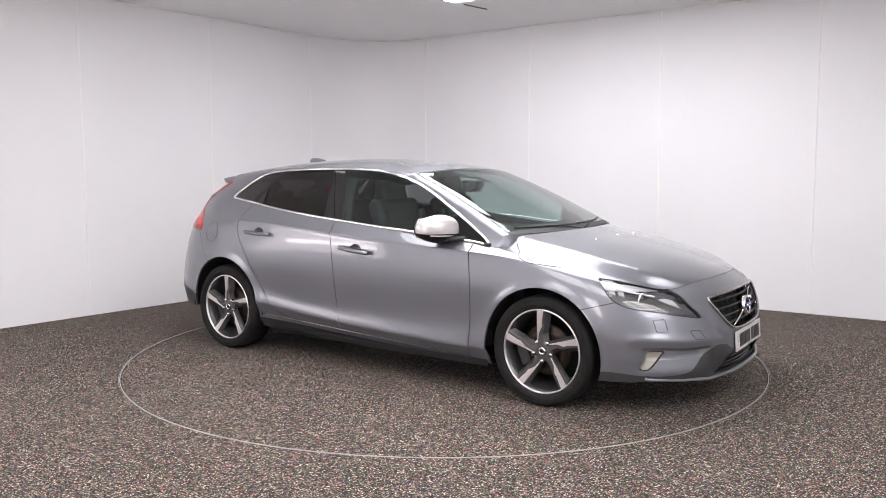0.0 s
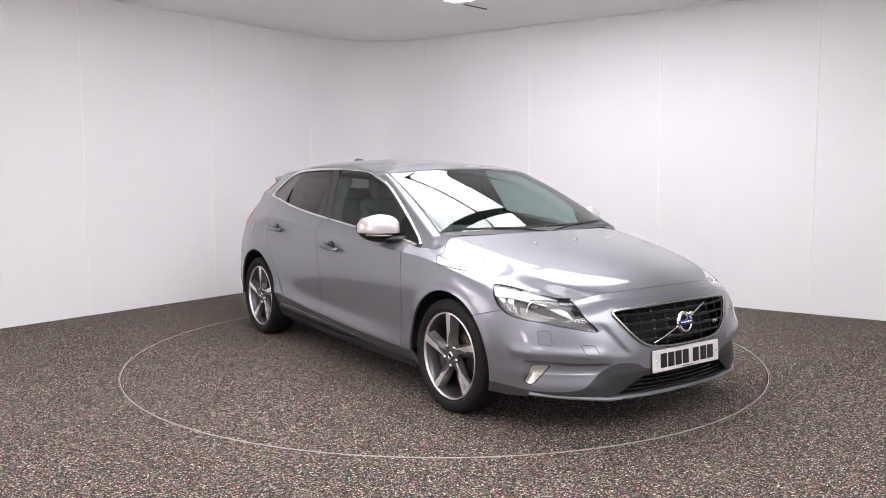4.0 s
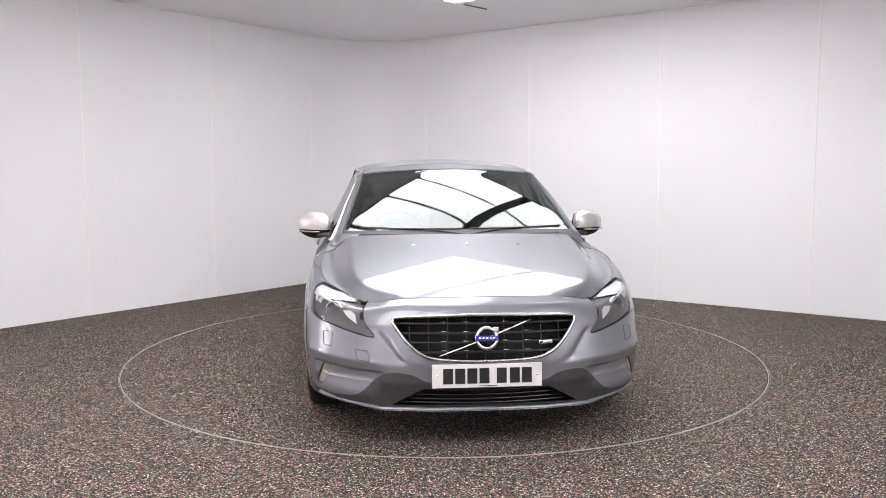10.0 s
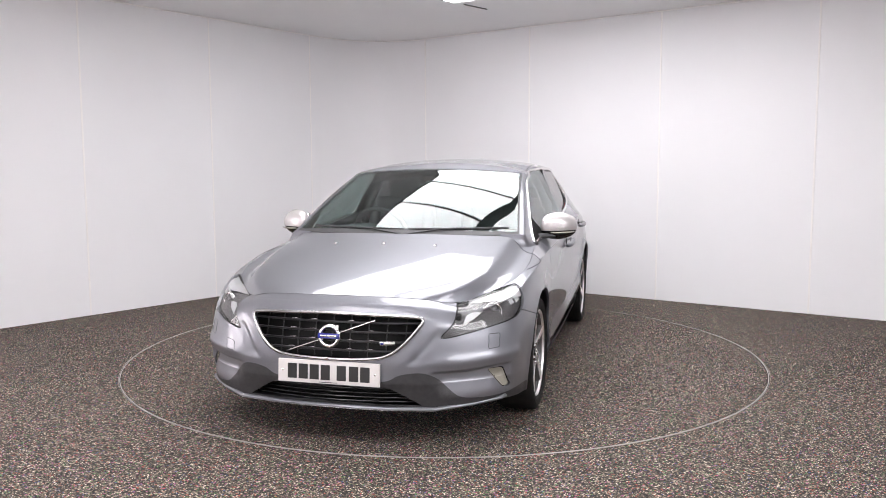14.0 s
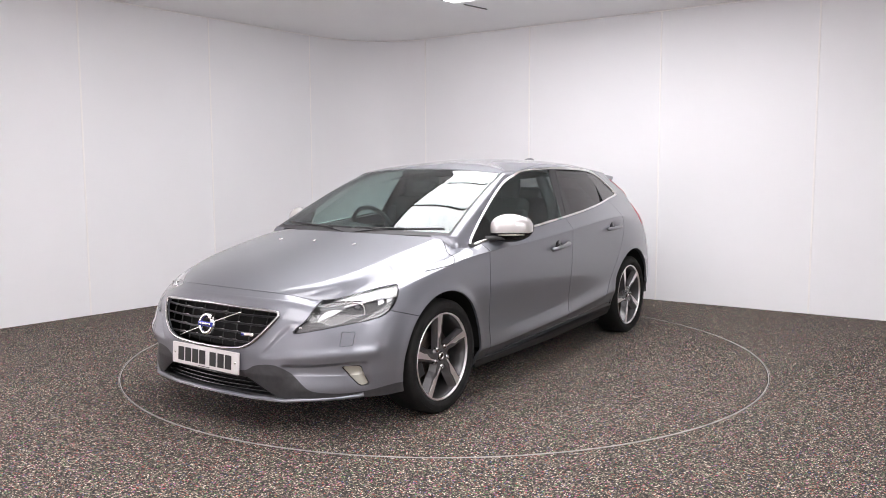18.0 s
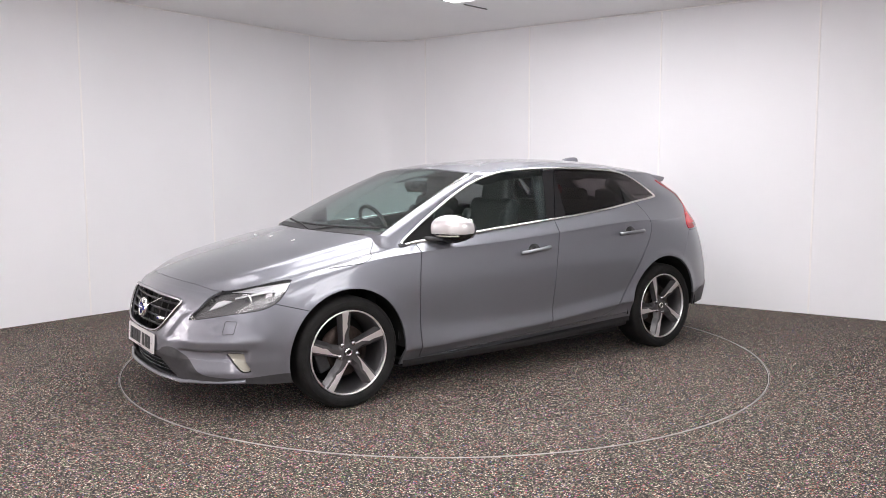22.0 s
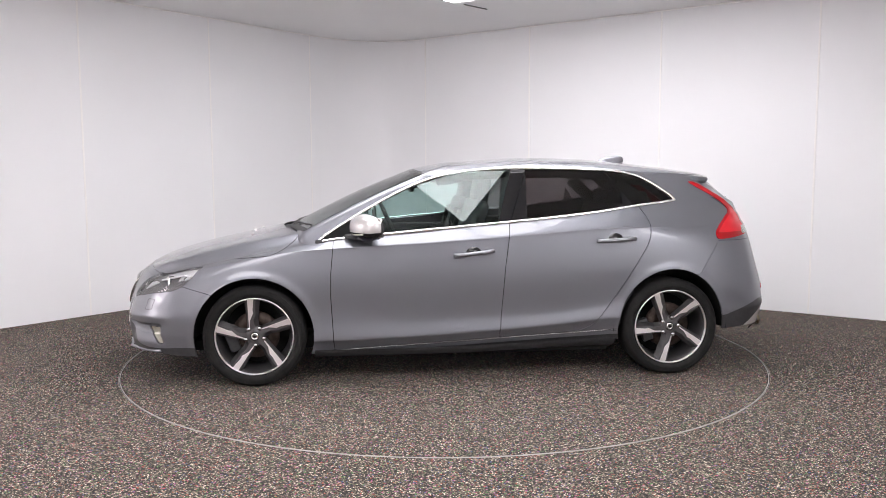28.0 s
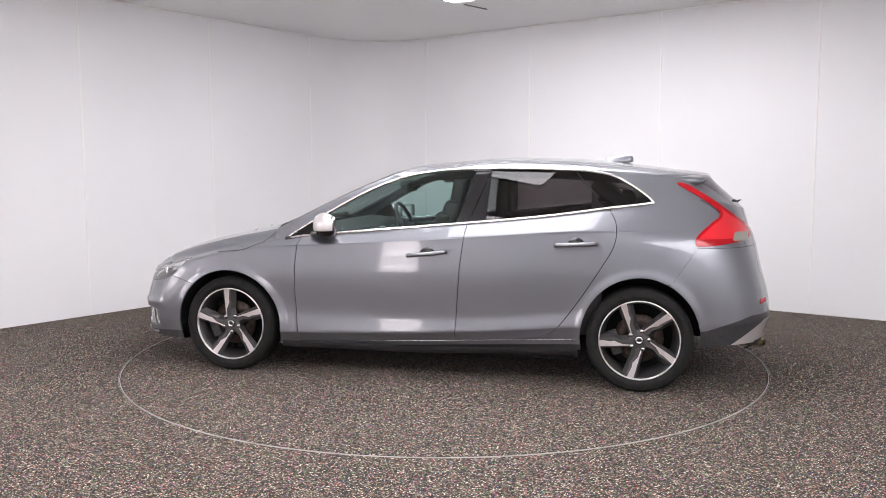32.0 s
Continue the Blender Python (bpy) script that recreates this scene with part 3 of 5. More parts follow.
FRONT_DOOR = [(.838, .211), (.856, .55), (.853, .70), (.838, .86), (.82, 1.3), (-.42, 1.4), (-.272, 1.0), (-.235, .72), (-.20, .266)]
REAR_DOOR = np.vstack([[(-.20, .266), (-.235, .72), (-.272, 1.0), (-.42, 1.4), (-.9, 1.4)],
                       curve([(-1.135, 1.09), (-1.178, 1.0), (-1.168, .88), (-1.09, .74), (-.953, .526), (-.83, .365), (-.77, .322), (-.70, .298), (-.60, .288)], 40)])
DLO = curve([(.925, .893), (.79, .985), (.62, 1.085), (.45, 1.176), (.28, 1.25), (.08, 1.305), (-.2, 1.333), (-.5, 1.338), (-.8, 1.33), (-1.02, 1.316), (-1.17, 1.283), (-1.295, 1.213), (-1.39, 1.137),
             (-1.36, 1.118), (-1.15, 1.095), (-.85, 1.055), (-.5, 1.018), (0, .975), (.45, .935), (.80, .905)], 200, True)
TAIL = curve([(-1.535, 1.240), (-1.60, 1.232), (-1.75, 1.140), (-1.885, 1.042), (-1.965, .985), (-1.97, .925), (-1.85, .895), (-1.66, .876), (-1.632, .90), (-1.645, .94), (-1.72, 1.005), (-1.782, 1.065), (-1.68, 1.150)], 130, True)


def sculpt(bm):
    """Shapes the front bumper (a ledge over hollow lamp pockets, cheeks behind the grille's prow) and rolls the wheel-arch lips outwards."""
    bm.normal_update()
    c = coords(bm)
    step = lambda v: np.clip(v, 0, 1) ** 2 * (3 - 2 * np.clip(v, 0, 1))
    y, z = c[:, 1], c[:, 2]
    nose = step((c[:, 0] - 1.80) / .06)
    top = .386 + .012 * step((y - .60) / .2)
    pocket = .030 * step((top - z) / .016) * step((z - .246) / .10) * step((y - .47) / .10) * step((.826 - y) / .020)
    ledge = .009 * np.exp(-((z - top - .040) / .026) ** 2) * step((y - .45) / .12) * step((.90 - y) / .06)
    s = ((y - .408) * .115 - (z - .435) * .090) / .146
    cheek = .011 * np.where(s > 0, np.exp(-np.clip(s, 0, 9) / .055), np.exp(np.clip(s, -9, 0) / .010)) * step((z - .405) / .04) * step((.585 - z) / .04)
    push = nose * (pocket - ledge + cheek)
    lip = np.zeros(len(c))
    for x in (BASE, -BASE):
        r = np.hypot((c[:, 0] - x) / ARCH[x][0], (z - WHEEL_Z) / ARCH[x][1]) * ARCH_R
        lip = np.maximum(lip, 0.009 * np.exp(-((r - ARCH_R - 0.004) / 0.028) ** 2))
    for v, p, q in zip(bm.verts, push, lip):
        n = v.normal if v.normal.dot(Vector((v.co.x, v.co.y, 0))) > 0 else -v.normal
        v.co -= n * float(p)
        v.co.y += q if v.co.y > 0.01 else 0


class Skin:
    """Finds places on the finished skin from the side, the front, the corner or above."""

    def __init__(self, *meshes):
        self.trees = [BVHTree.FromBMesh(m) for m in meshes]

    def hit(self, start, way):
        best = None
        for t in self.trees:
            p, n, i, d = t.ray_cast(Vector(start), Vector(way).normalized())
            if p is not None and (best is None or d < best[2]):
                best = (p, n, d)
        return best

    def side(self, x, z):
        return self.hit((x, 2.0, z), (0, -1, 0))

    def front(self, y, z):
        return self.hit((4.0, y, z), (-1, 0, 0))

    def corner(self, s, z):
        h = Vector((1, -1, 0)) / math.sqrt(2) * s + Vector((1, 1, 0)) * 2
        return self.hit((h.x, h.y, z), (-1, -1, 0))

    def rear(self, y, z):
        return self.hit((-4.0, y, z), (1, 0, 0))

    def above(self, x, y):
        return self.hit((x, y, 3.0), (0, 0, -1))


def laid(skin, points, view, lift=0.0):
    """Lays plane points onto the skin."""
    out = []
    for a, b in points:
        h = {"side": skin.side, "front": skin.front, "corner": skin.corner, "rear": skin.rear, "above": skin.above}[view](a, b)
        if h:
            n = h[1]
            if view == "side" and n.y < 0 or view == "front" and n.x < 0 or view == "rear" and n.x > 0 or view == "above" and n.z < 0 or view == "corner" and n.x + n.y < 0:
                n = -n
            out.append(h[0] + n * lift)
    return out


def slab_on(points, height, inward):
    """A thin plate bounded by laid points, reaching from height above them to inward below."""
    pts = [Vector(p) for p in points]
    mid = sum(pts, Vector()) / len(pts)
    n = Vector()
    for a, b in zip(pts, pts[1:] + pts[:1]):
        n += (a - mid).cross(b - mid)
    n.normalize()
    if n.dot(Vector((mid.x * .2, mid.y, mid.z * .2))) < 0:
        n = -n
    bm = bmesh.new()
    top = [bm.verts.new(p + n * height) for p in pts]
    low = [bm.verts.new(p - n * inward) for p in pts]
    c = bm.verts.new(mid + n * height)
    k = len(pts)
    for i in range(k):
        bm.faces.new((top[i], top[(i + 1) % k], c))
        bm.faces.new((top[i], low[i], low[(i + 1) % k], top[(i + 1) % k]))
    bmesh.ops.recalc_face_normals(bm, faces=bm.faces)
    return bm


def ironed(bm, bow=.22):
    """Lays a pane on one smooth double curve; bow is set to fit its reflections to the camera's view."""
    c = coords(bm)
    x, z = c[:, 0] - c[:, 0].mean(), c[:, 2] - c[:, 2].mean()
    basis = np.stack([np.ones(len(c)), x, z, x * x, z * z], 1)
    fit = basis @ np.linalg.lstsq(basis, c[:, 1], rcond=None)[0]
    for v, y, h in zip(bm.verts, fit, z):
        v.co.y = y + .002 - bow * h * h
    return bm


def pair(name, bm, material, parent, label="", smooth=True):
    """A left part and its mirror copy on the right."""
    other = flipped(bm)
    return part(name, bm, material, parent, label, smooth), part(name, other, material, parent, label, smooth)


def build_car():
    car = tagged(new("car"), "metallic grey hatchback with silver mirrors and five-spoke alloy wheels", "car")
    grid = patch(SKIN, 340, 118, ("mirror", "mirror"), ("on", "on"))
    edge = grid[-1]
    skin = sheet(grid)
    sculpt(skin)
    # the glasshouse foot and the bonnet edges meet the flank's upper edge
    g = patch(HOUSE, 220, 60, ("mirror", "mirror"), ("on", "mirror"))
    shift = towards(g[0], edge) * np.clip((.99 - g[0][:, :1]) / .06, 0, 1)
    g += shift[None] * (np.clip(1 - np.linspace(0, 1, 60) / .30, 0, 1) ** 2)[:, None, None]
    house = sheet(g)
    # the screen pillars run on down behind the bonnet
    foot = [p for p in g[0] if p[1] > .60 and p[0] > .84]
    pillar_foot = sheet(np.array([[p + np.array(d) for p in foot] for d in ((0, 0, .001), (.010, .012, -.022), (.018, .020, -.05), (.020, .016, -.09))]))
    g = patch(BONNET, 90, 70, ("on", "on"), ("mirror", "on"))
    shift = towards(g[-1], edge)
    g += shift[None] * (np.clip(1 - np.linspace(1, 0, 70) / .22, 0, 1) ** 2)[:, None, None]
    shift = towards(g[:, 0], edge)
    g += shift[:, None] * (np.clip(1 - np.linspace(0, 1, 90) / .20, 0, 1) ** 2)[None, :, None]
    g[-1] += (g[-2] - g[-1]) / np.linalg.norm(g[-2] - g[-1], axis=1, keepdims=True) * .0025
    g[:, 0] += (g[:, 1] - g[:, 0]) / np.linalg.norm(g[:, 1] - g[:, 0], axis=1, keepdims=True) * .004
    bonnet = sheet(g)
    tip = Vector(g[-1, 0])
    bmesh.ops.delete(bonnet, geom=[f for f in bonnet.faces if (f.calc_center_median() - tip).length < .007], context="FACES")
    bmesh.ops.reverse_faces(bonnet, faces=bonnet.faces)
    flank = Skin(skin)
    skin_copy, bonnet_copy = skin.copy(), bonnet.copy()
    whole = Skin(skin, house)
    top = Skin(house, bonnet)
    seams = []

    def panel(name, bm, material=PAINT, depth=0.014, sides=True, label=""):
        """Links a left panel and its mirror copy, or the two halves welded into one."""
        if sides:
            a, b = pair(name, bm, material, car, label)
            return thicken(a, depth), thicken(b, depth)
        return (thicken(part(name, both(bm), material, car, label), depth),)

    # flank: openings first, then doors, bumpers and wings
    for x in (BASE, -BASE):
        take(skin, within(arch(x), SIDE))[0].free()
    tail_field = lambda c: np.where(c[:, 0] < -1.2, within(TAIL, SIDE)(c), 1.0)
    tail_low, s = take(skin, tail_field)
    front = lambda f: (lambda c: np.where(c[:, 0] > 1.5, f(c), 1.0))
    take(skin, front(within(GRILLE, FRONT)))[0].free()
    take(skin, front(within(INTAKE, FRONT)))[0].free()
    lens, s = take(skin, lambda c: np.where(c[:, 0] > 1.4, within(LAMP, CORNER)(c), 1.0), 0.005)
    seams.append(s)
    fog, s = take(skin, front(within(FOG, FRONT)), 0.004)
    wing, s = take(skin, front(within(DARK_WING, FRONT)))
    panel("bumper_insert", wing, GREY_PLASTIC, 0.01, False, "dark grey plastic bumper insert")
    panel("fog_lamp", sunk(fog, 0.006), FOG_LENS, 0.01, True, "slim pale front lamp")
    door, s = take(skin, within(FRONT_DOOR, SIDE), 0.005)
    seams.append(s)
    front_doors = panel("front_door", door)
    door, s = take(skin, within(REAR_DOOR, SIDE), 0.005)
    seams.append(s)
    rear_doors = panel("rear_door", door)
    bumper_line = lambda c: np.where(c[:, 0] > 1.2, np.maximum(c[:, 2] - (.62 - .28 * (1.72 - c[:, 0])), 1.45 - c[:, 0]), 1.0)
    nose = lambda c: np.where(c[:, 0] > 1.2, np.minimum(bumper_line(c), 1.93 - c[:, 0] + 0.25 * (.66 - c[:, 2])), 1.0)
    bumper, s = take(skin, nose, 0.004)
    seams.append(s)
    front_bumper = panel("front_bumper", bumper, sides=False)[0]
    tail_line = lambda c: np.where(c[:, 0] < -1.2, np.minimum(np.maximum(c[:, 2] - .655 - 1.5 * np.clip(-1.5 - c[:, 0], 0, .142), c[:, 0] + 1.4), 0.9), 1.0)
    bumper, s = take(skin, tail_line, 0.0028)
    seams.append(s)
    low, s = take(bumper, lambda c: c[:, 2] - (.385 + .32 * np.clip(-1.70 - c[:, 0], 0, .27)))
    diffuser, s = take(low, lambda c: c[:, 2] - (.268 + .66 * np.clip(-1.80 - c[:, 0], 0, .25)))
    panel("rear_diffuser", diffuser, SILVER, 0.010, False, "silver rear diffuser")
    rear_bumper = panel("rear_bumper", bumper, sides=False)[0]
    panel("rear_valance", low, GREY_PLASTIC, sides=False, label="dark grey plastic rear valance")
    gate, s = take(skin, lambda c: np.where(c[:, 0] < -1.0, np.abs(c[:, 1]) - .66, 1.0), 0.005)
    seams.append(s)
    gate_ob = panel("tailgate", gate, sides=False)[0]
    sill, s = take(skin, lambda c: np.where(np.abs(c[:, 0]) < 1.2, c[:, 2] - (.253 - .053 * c[:, 0]), 1.0), 0.004)
    seams.append(s)
    low_sill, s = take(sill, lambda c: c[:, 2] - (.222 - .053 * c[:, 0]))
    panel("sill", sill)
    panel("sill_skirt", low_sill, BLACK_PLASTIC, 0.01, True, "black lower sill skirt")
    fender, s = take(skin, lambda c: -c[:, 0])
    panel("front_wing", fender)
    panel("rear_quarter", skin)
    # glasshouse
    screen_field = lambda c: np.maximum(c[:, 1] - (.588 + .318 * (1.308 - c[:, 2])), (.305 - .04 * (c[:, 1] / .59) ** 2) - c[:, 0])
    screen, s = take(house, screen_field)
    frit, s = take(screen, lambda c: c[:, 2] - .972 + .02 * c[:, 1] ** 2)
    panel("screen_edge", frit, BLACK_PLASTIC, 0.004, False, "black lower edge of the screen")
    screen_ob = panel("windscreen", screen, GLASS_SCREEN, 0.004, False, "raked clear windscreen")[0]
    rim, s = take(house, lambda c: screen_field(c) - 0.012)
    panel("screen_seal", sunk(rim, 0.003), BLACK_PLASTIC, 0.004, False, "black rubber screen seal")
    rear_glass, s = take(house, lambda c: np.where(c[:, 0] < -1.6, np.abs(c[:, 1]) - .50 + np.maximum(0, c[:, 2] - 1.27), 1.0))
    panel("rear_window", rear_glass, GLASS_DARK, 0.004, False, "dark rear window")
    tail_high, s = take(house, tail_field)
    side, s = take(house, within(DLO, SIDE))
    roof, s = take(house, lambda c: np.maximum(c[:, 1] - .575 - 0.02 * (c[:, 0] + .5) + .12 * np.clip(-c[:, 0] - 1.0, 0, 1), -c[:, 2] + 1.25), 0.005)
    seams.append(s)
    panel("roof", roof, sides=False)
    panel("pillar", house)
    panel("pillar_foot", pillar_foot, PAINT, 0.004)
    # side glass from front to rear, each pane cut off in turn
    lean = lambda x, k: (lambda c: x - k * (c[:, 2] - .99) - c[:, 0])
    corner, s = take(side, lambda c: .645 + .25 * (c[:, 2] - 1.0) - c[:, 0])
    panel("mirror_plate", corner, BLACK_MATTE, 0.006, True, "black corner plate at the mirror foot")
    pane, s = take(side, lean(-.195, .33))
    for ob in panel("front_window", sunk(ironed(pane), 0.005), GLASS_CLEAR, 0.004, True, "clear green-tinted side window"):
        ob.visible_shadow = False
    post, s = take(side, lean(-.275, .38), 0.005)
    seams.append(s)
    panel("front_pillar_trim", post, BLACK_GLOSS, 0.008, True, "gloss black pillar trim")
    post, s = take(side, lean(-.385, .05))
    panel("rear_pillar_trim", post, BLACK_GLOSS, 0.008, True, "gloss black pillar trim")
    pane, s = take(side, lambda c: -1.03 - c[:, 0] + .9 * np.clip(c[:, 2] - 1.20, 0, 1))
    panel("rear_door_window", sunk(ironed(pane, .34), 0.005), GLASS_DARK, 0.004, True, "dark privacy glass")
    post, s = take(side, lean(-1.185, -.75), 0.004)
    panel("window_divider", post, BLACK_GLOSS, 0.008, True, "gloss black window divider")
    panel("quarter_window", sunk(ironed(side, .1), 0.003), GLASS_DARK, 0.004, True, "dark privacy quarter glass")
    # bonnet
    bon, s = take(bonnet, lambda c: np.full(len(c), -1.0))
    panel("bonnet", bon, depth=0.0025, sides=False)
    for s in seams:
        for piece in islands(s):
            pair("shut_line", sunk(piece, 0.007), DARK, car, "dark shut line")
    front_edge = [Vector(q) - Vector((0, 0, .005)) for q in edge if q[0] > 1.955]
    wing_edge = [Vector(q) - Vector((0, 0, .005)) for q in edge if 1.40 < q[0] < 1.61 and q[1] > .5]
    pair("bonnet_side_gap", tube(wing_edge, .0022, False, 6), DARK, car, "dark shut line beside the bonnet")
    wrap = Skin(skin_copy, bonnet_copy)
    rear_edge = laid(wrap, curve([(1.42, .790), (1.32, .800), (1.22, .812), (1.145, .842), (1.09, .882), (1.058, .918)], 40), "side", 0.0008)
    pair("bonnet_corner_gap", tube(rear_edge, .0018, False, 6), DARK, car, "dark shut line round the bonnet corner")
    part("bonnet_gap", both(tube(front_edge, .0026, False, 6)), DARK, car, "dark shut line round the bonnet")
    # bright window surround
    line = laid(whole, DLO, "side", 0.003)
    pair("window_surround", tube(line, 0.0098, True, 8), CHROME, car, "bright silver window surround")
    # tail lamps
    lamp_bm = merged(tail_low, tail_high)
    bmesh.ops.remove_doubles(lamp_bm, verts=lamp_bm.verts, dist=0.004)
    clear, s = take(lamp_bm, lambda c: np.maximum(np.maximum(c[:, 0] + 1.855 + .3 * (c[:, 2] - .93), -1.955 - c[:, 0]), np.maximum(c[:, 2] - .955, .905 - c[:, 2])))
    core, s = take(lamp_bm, lambda c: np.where(c[:, 2] > .92, tail_field(c) + .017, 1.0))
    a, b = pair("tail_lamp", sunk(lamp_bm, -0.004), RED_LENS, car, "tall red tail lamp")
    thicken(a, 0.03), thicken(b, 0.03)
    e = flipped(core)
    thicken(part("lamp_core", sunk(core, -0.0045), RED_CORE, a, "bright red lamp core"), 0.02)
    thicken(part("lamp_core", sunk(e, -0.0045), RED_CORE, b, "bright red lamp core"), 0.02)
    e = flipped(clear)
    thicken(part("reversing_lens", sunk(clear, -0.004), FOG_LENS, a, "clear reversing lens"), 0.02)
    thicken(part("reversing_lens", sunk(e, -0.004), FOG_LENS, b, "clear reversing lens"), 0.02)
    return car, dict(flank=flank, whole=whole, top=top, lens=lens, bumper=front_bumper, doors=front_doors, rear_doors=rear_doors, gate=gate_ob, rear_bumper=rear_bumper, screen=screen_ob)


def headlamps(car, kit):
    """Clear-covered headlamps with a silver brow, a projector and chrome reflectors in a dark bowl."""
    lens, skin = kit["lens"], kit["flank"]
    bowl = lens.copy()
    sunk(bowl, 0.022)
    brow, s = take(bowl, lambda c: -(c[:, 2] - (.655 + .10 * np.clip(1.95 - c[:, 0], 0, .5) + .0)))
    sunk(brow, -0.010)
    for mirror in (False, True):
        f = (lambda b: flipped(b)) if mirror else (lambda b: b.copy())
        cover = part("headlamp", f(lens), LENS, car, "clear headlamp with projector and silver brow")
        cover.visible_shadow = False
        thicken(part("bowl", f(bowl), LAMP_BLACK, cover, "dark bowl"), 0.004)
        thicken(part("brow", f(brow), SILVER_PLASTIC, cover, "silver brow reflector"), 0.004)
        for s, z, r, nm in ((.808, .648, .044, "projector"),):
            p = laid(skin, [(s, z)], "corner", -0.030)[0]
            way = Vector((1, .45, 0.06)).normalized()
            p -= way * .012
            q = way.to_track_quat("Y", "Z").to_matrix().to_4x4()
            ring = moved(spin([(r, 0), (r + .004, .003), (r + .004, .012), (r, .015), (r - .003, .008), (r, 0)], 40), Matrix.Translation(p) @ q)
            ball = moved(spin([(0.001, .017), (.018, .014), (.032, .007), (r - .004, -.002), (r - .004, -.02)], 32), Matrix.Translation(p) @ q)
            part("projector_ring", f(ring), CHROME, cover, "chrome ring")
            part("projector", f(ball), PROJECTOR, cover, "glass projector lens")
        for outline in ([(1.000, .594), (.962, .640), (.925, .652), (.877, .648), (.93, .622)],
                        [(.700, .702), (.672, .708), (.662, .672), (.692, .664)],
                        [(.652, .712), (.622, .716), (.615, .680), (.645, .668)]):
            part("reflector", f(slab_on(laid(skin, outline, "corner", -0.019), .004, .006)), SILVER_PLASTIC, cover, "faceted chrome reflector", False)
        pts = laid(skin, [(.66 + .012 * k, .700 - .0024 * k) for k in range(18)], "corner", -0.012)
        pts = [p for p in pts if p.x > 1.5 and p.y > .3]
        part("light_guide", f(tube(pts, .006)), SILVER_PLASTIC, cover, "slim silver light guide")


def grille(car, kit):
    skin = kit["flank"]
    half = [p for p in GRILLE if p[0] >= 0]
    edge = laid(skin, sorted([p for p in half], key=lambda p: math.atan2(p[1] - .545, p[0] - 0.001), reverse=True), "front", 0.004)
    loop = [Vector(p) for p in edge]
    ring = loop + [Vector((p.x, -p.y, p.z)) for p in reversed(loop)]
    g = part("grille", tube(ring, 0.0085, True, 8), GRILLE_CHROME, car, "black barred grille in a bright chrome frame")
    bm = bmesh.new()
    n = 41
    for k in range(n - 1):
        for j in range(6):
            y0, y1 = [-.45 + .9 * (k + e) / (n - 1) for e in (0, 1)]
            z0, z1 = [.425 + .225 * (j + e) / 6 for e in (0, 1)]
            vs = [bm.verts.new((2.13 - .45 * y * y - .25 * (z - .43), y, z)) for y, z in ((y0, z0), (y1, z0), (y1, z1), (y0, z1))]
            bm.faces.new(vs)
    bmesh.ops.remove_doubles(bm, verts=bm.verts, dist=1e-4)
    part("grille_backing", bm, DARK, g, "dark void")

    def span(z):
        """Half width of the opening at a height."""
        return max([p[0] for p in GRILLE if abs(p[1] - z) < .012] or [0]) - .006

    def face(y, z):
        p = laid(skin, [(abs(y), z)], "front", -0.020)[0]
        return Vector((p.x, y, z))

    for z in (.603, .56, .517, .474):
        w = span(z)
        part("grille_bar", tube([face(-w + 2 * w * k / 24, z) for k in range(25)], .008, False, 6, 0.55), GRILLE_BLACK, g)
    for y in (-.36, -.27, -.18, -.09, 0, .09, .18, .27, .36):
        zs = [z for z in np.linspace(.44, .637, 24) if span(z) > abs(y)]
        if len(zs) > 2:
            part("grille_post", tube([face(y, z) - Vector((.014, 0, 0)) for z in zs], .0028, False, 6), GRILLE_BLACK, g)
    for y in (-.20, -.095, .095, .20):
        for z in (.603, .56, .517, .474):
            if span(z) > abs(y) + .02:
                part("grille_clip", tube([face(y - .015, z + .009) + Vector((.008, 0, 0)), face(y + .015, z + .009) + Vector((.008, 0, 0))], .0022, False, 6), GRILLE_CHROME, g, "small bright clip")
    # badge: silver ring, blue bar and a slanted silver rail
    a, b = face(-.225, .458) + Vector((.012, 0, 0)), face(.215, .618) + Vector((.012, 0, 0))
    part("slanted_rail", tube([a.lerp(b, k / 12) + Vector((.055 * (1 - (2 * k / 12 - 1) ** 2) * .35, 0, 0)) for k in range(13)], .0065, False, 6, 0.6), CHROME, g, "slanted silver rail")
    c = Vector((2.205, 0, .541))
    q = Vector((1, 0, .18)).to_track_quat("Y", "Z").to_matrix().to_4x4()
    badge = part("badge", moved(spin([(.039, -.01), (.039, .006), (.043, .010), (.051, .010), (.057, .004), (.057, -.01)], 48), Matrix.Translation(c) @ q), CHROME, g, "round silver badge with a blue bar")
    part("badge_bar", moved(box(-.054, .054, -.004, .013, -.0125, .0125, .003), Matrix.Translation(c) @ q), BLUE, badge, "blue bar")
    for k in range(5):
        part("badge_mark", moved(box(-.041 + .017 * k, -.041 + .017 * k + .0125, .0125, .0145, -.0055, .0055), Matrix.Translation(c) @ q), CHROME, badge)
    tip = c + Vector((.004, .042, .042))
    part("badge_arrow", moved(box(-.011, .011, -.004, .01, -.011, .011, .002), Matrix.Translation(tip) @ q), CHROME, badge)
    p = face(.285, .515) + Vector((.016, 0, 0))
    t = Vector((1, .32, .1)).to_track_quat("Y", "Z").to_matrix().to_4x4()
    tag = part("trim_emblem", moved(box(-.036, .036, -.004, .004, -.009, .009, .002), Matrix.Translation(p) @ t), CHROME, g, "small silver trim emblem")
    part("emblem_mark", moved(box(.018, .033, .003, .006, -.006, .006), Matrix.Translation(p) @ t), BLUE, tag, "blue mark")
